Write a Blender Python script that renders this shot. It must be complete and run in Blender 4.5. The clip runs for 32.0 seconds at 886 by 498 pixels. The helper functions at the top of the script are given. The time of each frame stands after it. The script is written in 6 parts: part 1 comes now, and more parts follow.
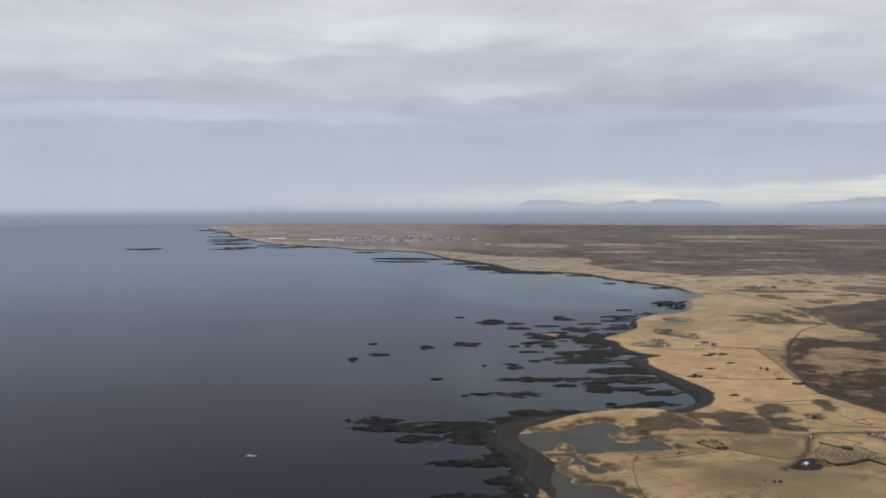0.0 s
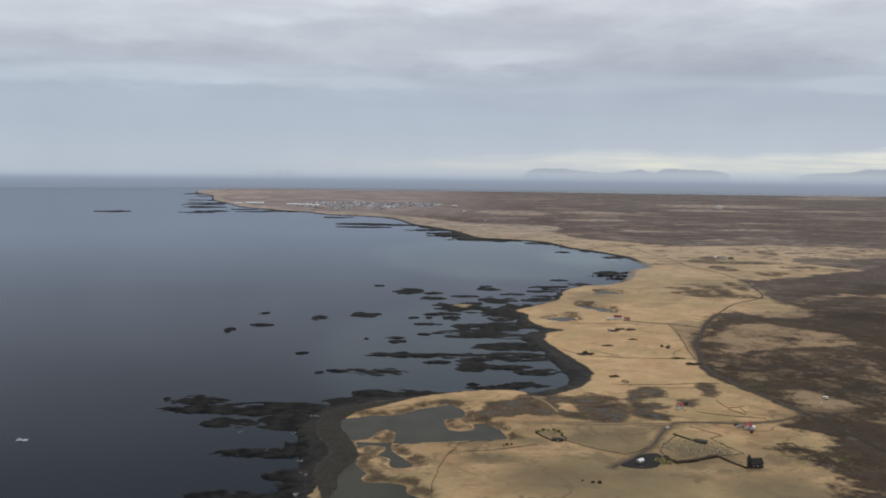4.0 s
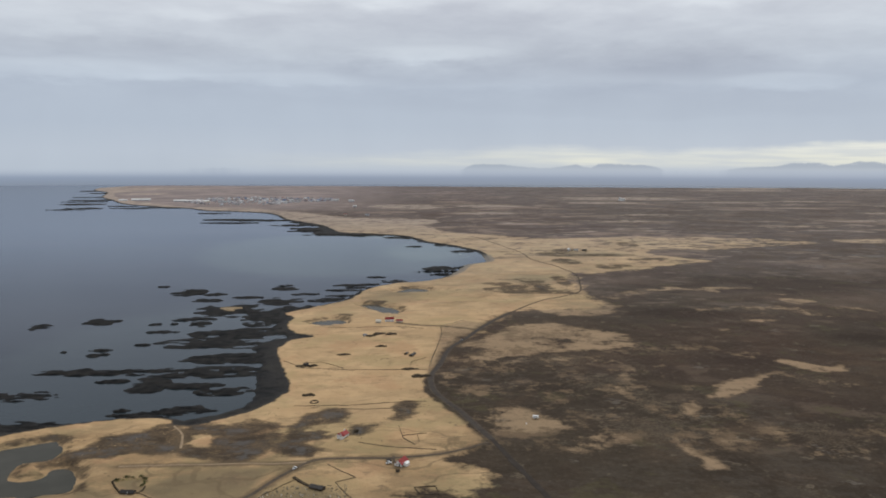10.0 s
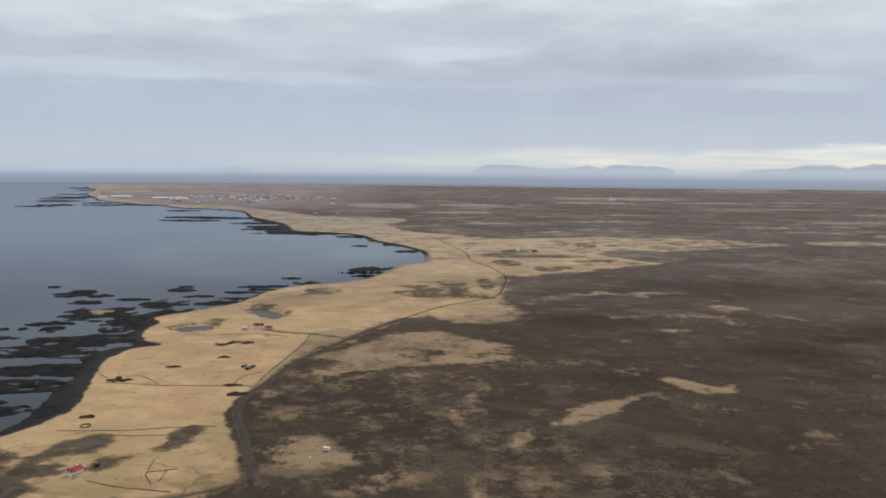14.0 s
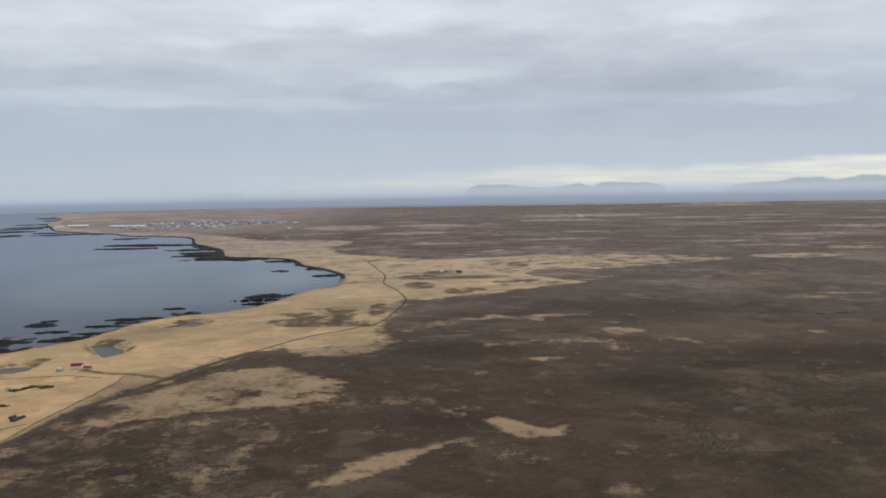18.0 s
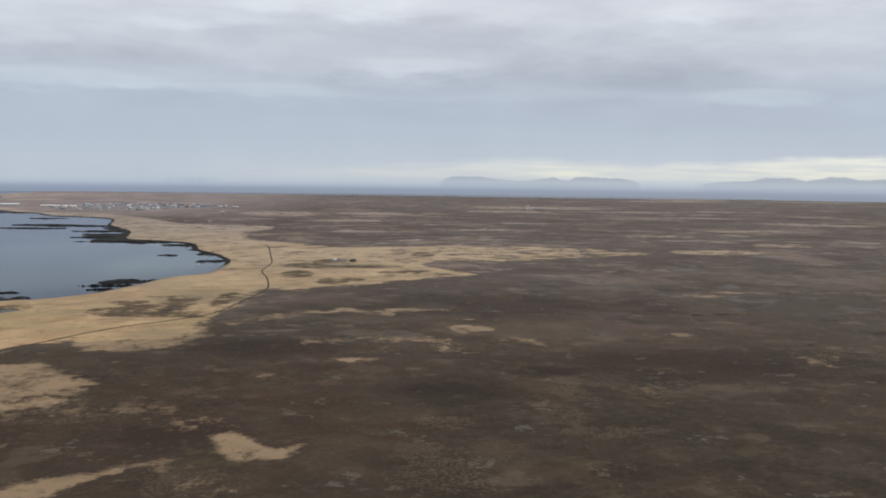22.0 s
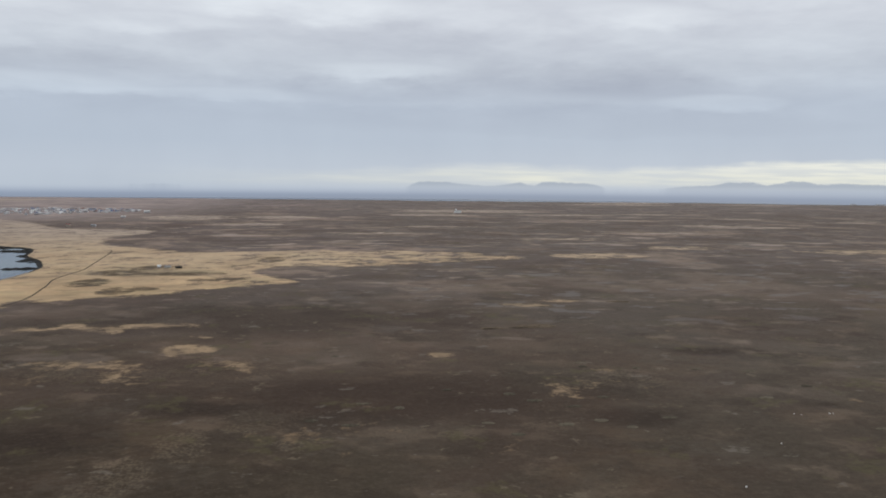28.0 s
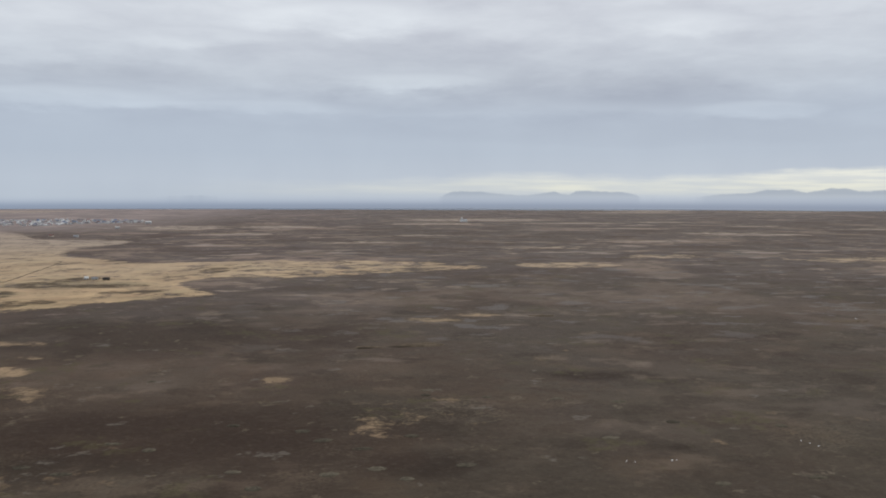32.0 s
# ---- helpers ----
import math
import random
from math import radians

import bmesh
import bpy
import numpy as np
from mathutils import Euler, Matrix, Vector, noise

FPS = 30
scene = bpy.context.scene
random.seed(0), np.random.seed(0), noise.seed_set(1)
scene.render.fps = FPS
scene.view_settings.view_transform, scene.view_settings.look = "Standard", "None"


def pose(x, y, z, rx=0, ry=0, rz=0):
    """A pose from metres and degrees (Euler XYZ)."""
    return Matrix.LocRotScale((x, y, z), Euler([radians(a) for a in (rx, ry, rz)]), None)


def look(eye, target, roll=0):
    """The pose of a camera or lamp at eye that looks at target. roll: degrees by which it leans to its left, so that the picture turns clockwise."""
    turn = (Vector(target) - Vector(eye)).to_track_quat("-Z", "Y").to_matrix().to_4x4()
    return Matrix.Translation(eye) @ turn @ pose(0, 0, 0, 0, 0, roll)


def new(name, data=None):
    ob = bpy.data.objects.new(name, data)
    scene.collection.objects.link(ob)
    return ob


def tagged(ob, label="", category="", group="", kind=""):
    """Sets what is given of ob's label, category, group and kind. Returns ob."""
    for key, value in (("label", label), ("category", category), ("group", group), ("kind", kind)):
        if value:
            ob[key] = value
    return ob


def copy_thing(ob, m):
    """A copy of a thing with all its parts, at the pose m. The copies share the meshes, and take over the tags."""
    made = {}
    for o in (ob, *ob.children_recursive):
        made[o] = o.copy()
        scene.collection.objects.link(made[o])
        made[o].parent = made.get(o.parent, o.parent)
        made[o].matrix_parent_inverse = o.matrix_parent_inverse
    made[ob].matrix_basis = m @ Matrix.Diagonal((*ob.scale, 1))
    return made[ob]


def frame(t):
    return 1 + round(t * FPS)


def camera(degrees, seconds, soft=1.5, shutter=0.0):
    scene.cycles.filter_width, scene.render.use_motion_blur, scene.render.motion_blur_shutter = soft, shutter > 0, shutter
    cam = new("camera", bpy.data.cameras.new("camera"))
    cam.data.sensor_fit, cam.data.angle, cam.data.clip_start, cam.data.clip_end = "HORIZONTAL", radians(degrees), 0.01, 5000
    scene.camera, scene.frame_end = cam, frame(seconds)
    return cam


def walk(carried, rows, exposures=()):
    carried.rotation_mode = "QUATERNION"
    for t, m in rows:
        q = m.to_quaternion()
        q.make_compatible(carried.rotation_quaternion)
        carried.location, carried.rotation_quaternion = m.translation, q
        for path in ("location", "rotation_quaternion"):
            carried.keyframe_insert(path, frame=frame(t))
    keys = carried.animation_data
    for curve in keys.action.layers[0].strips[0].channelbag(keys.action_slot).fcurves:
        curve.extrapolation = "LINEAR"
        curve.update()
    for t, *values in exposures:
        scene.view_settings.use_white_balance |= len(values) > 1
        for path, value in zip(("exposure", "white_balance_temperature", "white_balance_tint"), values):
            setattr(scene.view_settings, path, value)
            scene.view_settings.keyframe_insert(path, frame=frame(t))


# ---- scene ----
cam = camera(57.9, 32.0, soft=1.9)
U = 1.5  # metres to one unit of the plan
ROWS = [  # seconds, place in plan units, yaw, pitch, roll
    (0.0, 0.00, 0.00, 70.00, -0.00, -3.14, -0.14),
    (0.5, 6.40, 3.62, 69.63, -0.29, -3.56, -0.43),
    (1.0, 12.79, 7.24, 69.26, -0.79, -3.94, 0.01),
    (1.5, 19.15, 10.87, 68.88, -0.93, -4.48, -0.11),
    (2.0, 25.49, 14.51, 68.50, -0.67, -4.88, -0.21),
    (2.5, 31.82, 18.17, 68.11, -0.16, -4.63, -0.09),
    (3.0, 38.15, 21.84, 67.72, 0.36, -5.25, 0.53),
    (3.5, 44.51, 25.55, 67.33, 0.82, -5.64, 0.67),
    (5.5, 70.09, 40.52, 65.79, -2.14, -4.68, -0.16),
    (6.0, 76.48, 44.30, 65.39, -2.41, -4.75, -0.22),
    (6.5, 82.86, 48.09, 64.99, -2.90, -4.77, 0.24),
    (7.0, 89.21, 51.87, 64.55, -3.48, -5.24, 0.81),
    (7.5, 95.54, 55.62, 64.07, -3.99, -5.80, 0.71),
    (8.0, 101.86, 59.33, 63.57, -4.28, -5.99, 0.23),
    (8.5, 108.18, 63.01, 63.08, -4.15, -5.53, 0.05),
    (9.0, 114.46, 66.67, 62.61, -4.10, -5.10, -0.09),
    (9.5, 120.74, 70.29, 62.17, -4.02, -5.10, -0.05),
    (10.0, 127.03, 73.88, 61.75, -3.91, -5.72, 0.17),
    (10.5, 133.32, 77.45, 61.33, -3.84, -6.16, 0.03),
    (11.0, 139.62, 81.03, 60.93, -3.59, -6.03, 0.18),
    (11.5, 145.92, 84.61, 60.51, -3.62, -5.91, 0.23),
    (12.0, 152.20, 88.19, 60.10, -3.72, -6.36, 0.72),
    (12.5, 158.47, 91.76, 59.72, -3.51, -6.72, 0.89),
    (13.0, 164.75, 95.32, 59.36, -3.37, -6.21, 0.76),
    (13.5, 171.03, 98.83, 59.02, -3.10, -6.03, 0.97),
    (14.0, 177.34, 102.28, 58.71, -3.12, -5.71, 0.52),
    (14.5, 183.67, 105.65, 58.40, -3.57, -4.83, -0.30),
    (16.5, 209.04, 118.77, 57.22, -4.49, -5.56, -0.75),
    (17.0, 215.41, 122.12, 56.92, -4.53, -5.45, -0.94),
    (17.5, 221.81, 125.55, 56.60, -4.23, -4.75, -0.94),
    (18.0, 228.22, 129.04, 56.24, -3.59, -4.21, -0.97),
    (18.5, 234.64, 132.56, 55.83, -3.38, -3.74, -0.95),
    (19.0, 241.07, 136.10, 55.36, -3.72, -3.72, -0.65),
    (19.5, 247.50, 139.64, 54.84, -4.37, -4.29, 0.23),
    (20.0, 253.93, 143.17, 54.29, -4.65, -4.59, 0.94),
    (20.5, 260.35, 146.70, 53.73, -4.80, -5.01, 1.11),
    (21.0, 266.78, 150.23, 53.18, -4.96, -5.26, 0.79),
    (21.5, 273.22, 153.78, 52.66, -5.32, -5.44, 0.68),
    (22.0, 279.66, 157.33, 52.20, -5.51, -4.87, 0.69),
    (22.5, 286.07, 160.88, 51.81, -5.55, -4.18, 0.44),
    (23.0, 292.45, 164.40, 51.48, -5.60, -4.47, 0.36),
    (23.5, 298.79, 167.88, 51.21, -5.63, -4.53, 0.43),
    (24.0, 305.12, 171.33, 50.95, -5.77, -4.01, 0.20),
    (24.5, 311.45, 174.70, 50.70, -5.99, -3.59, -0.04),
    (25.0, 317.79, 178.01, 50.41, -6.43, -3.30, -0.23),
    (25.5, 324.17, 181.25, 50.07, -6.77, -2.80, 0.08),
    (27.5, 349.81, 193.98, 48.56, -7.40, -4.73, 0.81),
    (28.0, 356.26, 197.12, 48.18, -7.85, -4.47, 0.54),
    (28.5, 362.75, 200.24, 47.82, -8.22, -4.31, 0.64),
    (29.0, 369.27, 203.34, 47.47, -8.22, -4.06, 0.97),
    (29.5, 375.80, 206.41, 47.14, -8.39, -3.67, 0.76),
    (30.0, 382.32, 209.45, 46.84, -8.46, -3.73, 0.98),
    (30.5, 388.81, 212.45, 46.56, -7.78, -4.07, 1.18),
    (31.0, 395.28, 215.42, 46.30, -6.72, -4.26, 0.60),
    (31.5, 401.72, 218.36, 46.04, -5.79, -4.01, 0.25),
    (32.0, 408.16, 221.30, 45.78, -5.41, -3.78, 0.08),
]


def flown(x, y, z, yaw, pitch, roll):
    a, b = radians(yaw), radians(pitch)
    eye = Vector((x, y, z)) * U
    return look(eye, eye + 100 * Vector((-math.sin(a) * math.cos(b), math.cos(a) * math.cos(b), math.sin(b))), roll)


EXPOSURES = [(0.0, 0.08), (2.5, 0.15), (5.5, 0.0), (6.3, 0.0), (7.3, 0.1), (8.5, 0.12), (10.5, 0.13), (12.0, 0.2), (14.0, 0.2), (17.0, 0.22), (19.0, 0.09), (21.0, 0.21), (24.0, 0.01), (25.0, 0.04), (28.0, 0.16), (29.5, 0.18), (30.5, 0.2), (32.0, 0.13)]
walk(cam, [(t, flown(*row)) for t, *row in ROWS], EXPOSURES)

# ---- light: a high overcast over the sea ----
SUN_ROT, SUN_EL = radians(25), radians(40)
world = bpy.data.worlds.new("overcast_sky")
scene.world = world
world.use_nodes = True
wt = world.node_tree
wt.nodes.clear()


class Net:
    """Short names for building node trees."""

    def __init__(self, tree):
        self.t = tree

    def node(self, kind, **props):
        n = self.t.nodes.new(kind)
        for k, v in props.items():
            if k == "operation":
                n.operation = v
            elif k == "blend_type":
                n.blend_type = v
            elif k == "attribute_name":
                n.attribute_name = v
            elif k == "interpolation_type":
                n.interpolation_type = v
        return n

    def put(self, socket, value):
        if isinstance(value, bpy.types.NodeSocket):
            self.t.links.new(value, socket)
        elif isinstance(value, tuple) and len(value) == 3 and socket.type == "RGBA":
            socket.default_value = (*value, 1)
        else:
            socket.default_value = value

    def math(self, op, a, b=0.0, c=0.0):
        n = self.node("ShaderNodeMath", operation=op)
        for s, v in zip(n.inputs, (a, b, c)):
            self.put(s, v)
        return n.outputs[0]

    def step(self, v, lo, hi):
        n = self.node("ShaderNodeMapRange", interpolation_type="SMOOTHSTEP")
        for s, x in zip(n.inputs, (v, lo, hi, 0.0, 1.0)):
            self.put(s, x)
        return n.outputs[0]

    def mix(self, f, a, b, blend="MIX"):
        n = self.node("ShaderNodeMixRGB", blend_type=blend)
        for s, v in zip(n.inputs, (f, a, b)):
            self.put(s, v)
        return n.outputs[0]

    def noise(self, vec, scale, detail=4.0, rough=0.55):
        n = self.node("ShaderNodeTexNoise")
        self.put(n.inputs["Vector"], vec)
        n.inputs["Scale"].default_value = scale
        n.inputs["Detail"].default_value = detail
        n.inputs["Roughness"].default_value = rough
        return n.outputs["Fac"]

    def vec_scale(self, vec, sx, sy):
        n = self.node("ShaderNodeVectorMath", operation="MULTIPLY")
        self.put(n.inputs[0], vec)
        n.inputs[1].default_value = (sx, sy, 1.0)
        return n.outputs[0]

    def attr(self, name):
        return self.node("ShaderNodeAttribute", attribute_name=name).outputs["Fac"]

    def ramp(self, f, stops):
        n = self.node("ShaderNodeValToRGB")
        r = n.color_ramp
        while len(r.elements) < len(stops):
            r.elements.new(0.5)
        for e, (p, c) in zip(r.elements, stops):
            e.position, e.color = p, (*c, 1)
        self.put(n.inputs[0], f)
        return n.outputs[0]

    def vec(self, x, y, z):
        n = self.node("ShaderNodeCombineXYZ")
        for s, v in zip(n.inputs, (x, y, z)):
            self.put(s, v)
        return n.outputs[0]


def sky_nodes():
    w = Net(wt)
    direction = w.node("ShaderNodeTexCoord").outputs["Generated"]
    sep = w.node("ShaderNodeSeparateXYZ")
    w.put(sep.inputs[0], direction)
    x, y, z = sep.outputs
    front = w.step(y, 0.0, 0.2)
    ahead = w.math("MAXIMUM", y, 0.05)
    bearing, rise = w.math("DIVIDE", x, ahead), w.math("DIVIDE", z, ahead)
    # stratocumulus: rolls flattened by distance, broken at two smaller scales
    rolls = w.noise(w.vec(w.math("MULTIPLY", x, 3.2), w.math("MULTIPLY", y, 3.2), w.math("MULTIPLY", z, 13.0)), 1.0, 4.0, 0.5)
    wisps = w.noise(w.vec(w.math("MULTIPLY", x, 9.0), w.math("MULTIPLY", y, 9.0), w.math("MULTIPLY", z, 36.0)), 1.0, 6.0, 0.6)
    veil = w.noise(w.vec(w.math("MULTIPLY", x, 14.0), w.math("MULTIPLY", y, 6.0), w.math("MULTIPLY", z, 9.0)), 1.0, 3.0, 0.5)
    base = w.ramp(w.math("MULTIPLY_ADD", z, 2.5, 0.1), [
        (0.0, (0.423, 0.488, 0.555)), (0.09, (0.442, 0.505, 0.588)), (0.15, (0.450, 0.512, 0.600)), (0.23, (0.420, 0.482, 0.576)), (0.34, (0.422, 0.478, 0.568)),
        (0.45, (0.470, 0.512, 0.580)), (0.58, (0.556, 0.588, 0.646)), (0.80, (0.61, 0.635, 0.685)), (1.0, (0.65, 0.675, 0.72))])
    tone = w.math("ADD", w.math("MULTIPLY", w.math("SUBTRACT", rolls, 0.5), 0.30), w.math("MULTIPLY", w.math("SUBTRACT", wisps, 0.5), 0.46))
    tone = w.math("MULTIPLY", tone, w.step(z, 0.055, 0.13))
    tone = w.math("ADD", tone, w.math("MULTIPLY", w.math("MULTIPLY", w.math("SUBTRACT", veil, 0.5), 0.10), w.step(z, 0.16, 0.06)))
    # single clouds of the deck: bearing, rise, half sizes, lighter or darker
    across = w.math("MULTIPLY_ADD", w.math("SUBTRACT", rolls, 0.5), 0.16, bearing)
    up = w.math("ADD", rise, w.math("ADD", w.math("MULTIPLY", w.math("SUBTRACT", wisps, 0.5), 0.028), w.math("MULTIPLY", w.math("SUBTRACT", rolls, 0.5), 0.02)))
    for cu, cv, ru, rv, gain in ((0.06, 0.119, 0.12, 0.017, -0.11), (0.07, 0.144, 0.09, 0.011, 0.11), (0.34, 0.136, 0.20, 0.026, -0.14), (0.50, 0.110, 0.10, 0.013, 0.12), (-0.42, 0.116, 0.20, 0.015, 0.16),
                                 (-0.14, 0.109, 0.20, 0.009, 0.09), (-0.02, 0.216, 0.12, 0.022, 0.17), (-0.19, 0.190, 0.09, 0.013, 0.09), (0.39, 0.219, 0.12, 0.016, 0.12), (0.18, 0.172, 0.36, 0.026, -0.06),
                                 (-0.45, 0.195, 0.20, 0.040, 0.08), (-0.30, 0.150, 0.18, 0.014, -0.06), (0.30, 0.085, 0.45, 0.020, -0.05)):
        du, dv = w.math("MULTIPLY", w.math("SUBTRACT", across, cu), 1 / ru), w.math("MULTIPLY", w.math("SUBTRACT", up, cv), 1 / rv)
        off = w.math("ADD", w.math("MULTIPLY", du, du), w.math("MULTIPLY", dv, dv))
        tone = w.math("MULTIPLY_ADD", w.math("MULTIPLY", w.step(off, 1.3, 0.1), front), gain, tone)
    sky = w.mix(1.0, base, w.mix(0.0, w.vec(w.math("ADD", tone, 1.0), w.math("ADD", tone, 1.0), w.math("MULTIPLY_ADD", tone, 0.85, 1.0)), (1, 1, 1)), "MULTIPLY")
    # the bright rift under the cloud edge
    lip = w.ramp(w.math("MULTIPLY", bearing, 1.25), [(p * 1.25, (v, v, v)) for p, v in ((0.0, 0.17), (0.10, 0.21), (0.22, 0.26), (0.32, 0.25), (0.36, 0.225), (0.44, 0.275), (0.50, 0.285), (0.55, 0.345), (0.68, 0.36))])
    lip = w.math("MULTIPLY_ADD", w.math("SUBTRACT", wisps, 0.5), 0.022, w.math("MULTIPLY", lip, 0.1))
    soft = w.math("MULTIPLY_ADD", w.step(bearing, 0.1, 0.5), -0.0035, 0.0085)
    under = w.step(w.math("DIVIDE", w.math("SUBTRACT", lip, rise), soft), -1.0, 1.0)
    glow = w.math("MULTIPLY", w.step(bearing, -0.30, 0.20), 0.55)
    glow = w.math("ADD", glow, w.math("MULTIPLY", w.math("MULTIPLY", w.step(bearing, 0.19, 0.25), w.step(bearing, 0.35, 0.28)), 0.30))
    glow = w.math("ADD", glow, w.math("MULTIPLY", w.step(bearing, 0.36, 0.62), 0.36))
    glow = w.math("MULTIPLY", w.math("MULTIPLY", glow, under), w.step(rise, -0.004, 0.010))
    strands = w.noise(w.vec(w.math("MULTIPLY", bearing, 9.0), w.math("MULTIPLY", rise, 150.0), 0.0), 1.0, 4.0, 0.55)
    glow = w.math("MULTIPLY", glow, w.math("MULTIPLY_ADD", w.step(strands, 0.35, 0.62), 0.5, 0.58))
    sky = w.mix(w.math("MULTIPLY", w.math("MULTIPLY", glow, front), 0.9), sky, w.mix(w.step(rise, 0.012, 0.030), (0.74, 0.75, 0.66), (0.77, 0.78, 0.71)))
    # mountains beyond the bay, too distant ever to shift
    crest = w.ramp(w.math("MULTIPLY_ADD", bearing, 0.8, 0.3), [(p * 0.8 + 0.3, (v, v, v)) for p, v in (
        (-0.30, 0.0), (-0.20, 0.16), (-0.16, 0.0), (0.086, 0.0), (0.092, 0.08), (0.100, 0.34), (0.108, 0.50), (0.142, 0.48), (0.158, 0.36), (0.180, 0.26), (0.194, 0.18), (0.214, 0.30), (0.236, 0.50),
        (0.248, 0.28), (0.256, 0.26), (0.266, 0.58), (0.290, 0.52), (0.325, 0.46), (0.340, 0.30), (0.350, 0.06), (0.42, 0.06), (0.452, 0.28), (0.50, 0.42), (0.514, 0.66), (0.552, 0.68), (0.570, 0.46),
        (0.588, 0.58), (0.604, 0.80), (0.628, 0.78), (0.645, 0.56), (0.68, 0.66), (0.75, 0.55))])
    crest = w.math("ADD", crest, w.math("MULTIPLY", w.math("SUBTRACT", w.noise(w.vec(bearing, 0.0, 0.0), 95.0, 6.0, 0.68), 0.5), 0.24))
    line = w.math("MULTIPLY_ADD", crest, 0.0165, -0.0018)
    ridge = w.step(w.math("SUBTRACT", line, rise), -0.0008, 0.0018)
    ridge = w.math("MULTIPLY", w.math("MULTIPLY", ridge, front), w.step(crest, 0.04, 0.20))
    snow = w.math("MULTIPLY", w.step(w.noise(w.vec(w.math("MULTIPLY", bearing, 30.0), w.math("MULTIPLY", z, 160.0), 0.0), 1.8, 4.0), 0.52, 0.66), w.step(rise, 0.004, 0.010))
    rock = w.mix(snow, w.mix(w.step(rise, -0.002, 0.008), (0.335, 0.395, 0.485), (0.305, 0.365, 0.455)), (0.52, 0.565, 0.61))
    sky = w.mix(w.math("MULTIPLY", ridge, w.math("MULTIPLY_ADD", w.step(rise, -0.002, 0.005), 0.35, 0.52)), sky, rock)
    # the sea on its way to the horizon, haze painted in as paler colour
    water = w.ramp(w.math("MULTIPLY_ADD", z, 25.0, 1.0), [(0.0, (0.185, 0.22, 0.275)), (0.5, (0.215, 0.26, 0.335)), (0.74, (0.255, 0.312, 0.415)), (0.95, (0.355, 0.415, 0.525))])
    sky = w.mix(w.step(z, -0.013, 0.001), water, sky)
    clouds, blue = w.node("ShaderNodeBackground"), w.node("ShaderNodeBackground")
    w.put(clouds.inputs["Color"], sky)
    clouds.inputs["Strength"].default_value = 1.0
    nishita = w.node("ShaderNodeTexSky")
    nishita.sky_type, nishita.sun_disc = "NISHITA", False
    nishita.sun_elevation, nishita.sun_rotation = SUN_EL, SUN_ROT
    w.put(blue.inputs["Color"], nishita.outputs[0])
    blue.inputs["Strength"].default_value = 0.06
    both, out = w.node("ShaderNodeMixShader"), w.node("ShaderNodeOutputWorld")
    both.inputs[0].default_value = 0.06
    wt.links.new(clouds.outputs[0], both.inputs[1])
    wt.links.new(blue.outputs[0], both.inputs[2])
    wt.links.new(both.outputs[0], out.inputs[0])


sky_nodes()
sun = new("sun", bpy.data.lights.new("sun", "SUN"))
sun.data.energy, sun.data.angle, sun.data.color = 1.3, radians(14), (1.0, 0.96, 0.90)
sun.matrix_world = look((0, 0, 0), (-math.sin(SUN_ROT) * math.cos(SUN_EL), -math.cos(SUN_ROT) * math.cos(SUN_EL), -math.sin(SUN_EL)))


# ---- materials ----
def material(name):
    m = bpy.data.materials.new(name)
    m.use_nodes = True
    m.node_tree.nodes.clear()
    n = Net(m.node_tree)
    shader, out = n.node("ShaderNodeBsdfPrincipled"), n.node("ShaderNodeOutputMaterial")
    m.node_tree.links.new(shader.outputs[0], out.inputs[0])
    return m, n, shader


def place(n):
    return n.node("ShaderNodeTexCoord").outputs["Object"]


def bump(n, shader, height, strength, distance):
    b = n.node("ShaderNodeBump")
    b.inputs["Strength"].default_value, b.inputs["Distance"].default_value = strength, distance
    n.put(b.inputs["Height"], height)
    n.put(shader.inputs["Normal"], b.outputs[0])


def plain(name, colour, rough=0.8, vary=0.25, scale=1.5, metal=0.0):
    """Painted or raw surface with stains at two scales."""
    m, n, s = material(name)
    at = n.node("ShaderNodeNewGeometry").outputs["Position"]
    wear = n.math("ADD", n.math("MULTIPLY", n.noise(at, scale, 5.0), 0.6), n.math("MULTIPLY", n.noise(at, scale * 7, 3.0), 0.4))
    rnd = n.node("ShaderNodeObjectInfo").outputs["Random"]
    wear = n.math("ADD", wear, n.math("MULTIPLY", n.math("SUBTRACT", rnd, 0.5), 0.25))
    dark, light = tuple(c * (1 - vary) for c in colour), tuple(min(c * (1 + vary), 0.9) for c in colour)
    n.put(s.inputs["Base Color"], n.mix(n.step(wear, 0.25, 0.75), dark, light))
    s.inputs["Roughness"].default_value, s.inputs["Metallic"].default_value = rough, metal
    s.inputs["Specular IOR Level"].default_value = 0.5 if rough < 0.3 else 0.15 if rough < 0.85 else 0.04
    bump(n, s, wear, 0.3, 0.05)
    return m


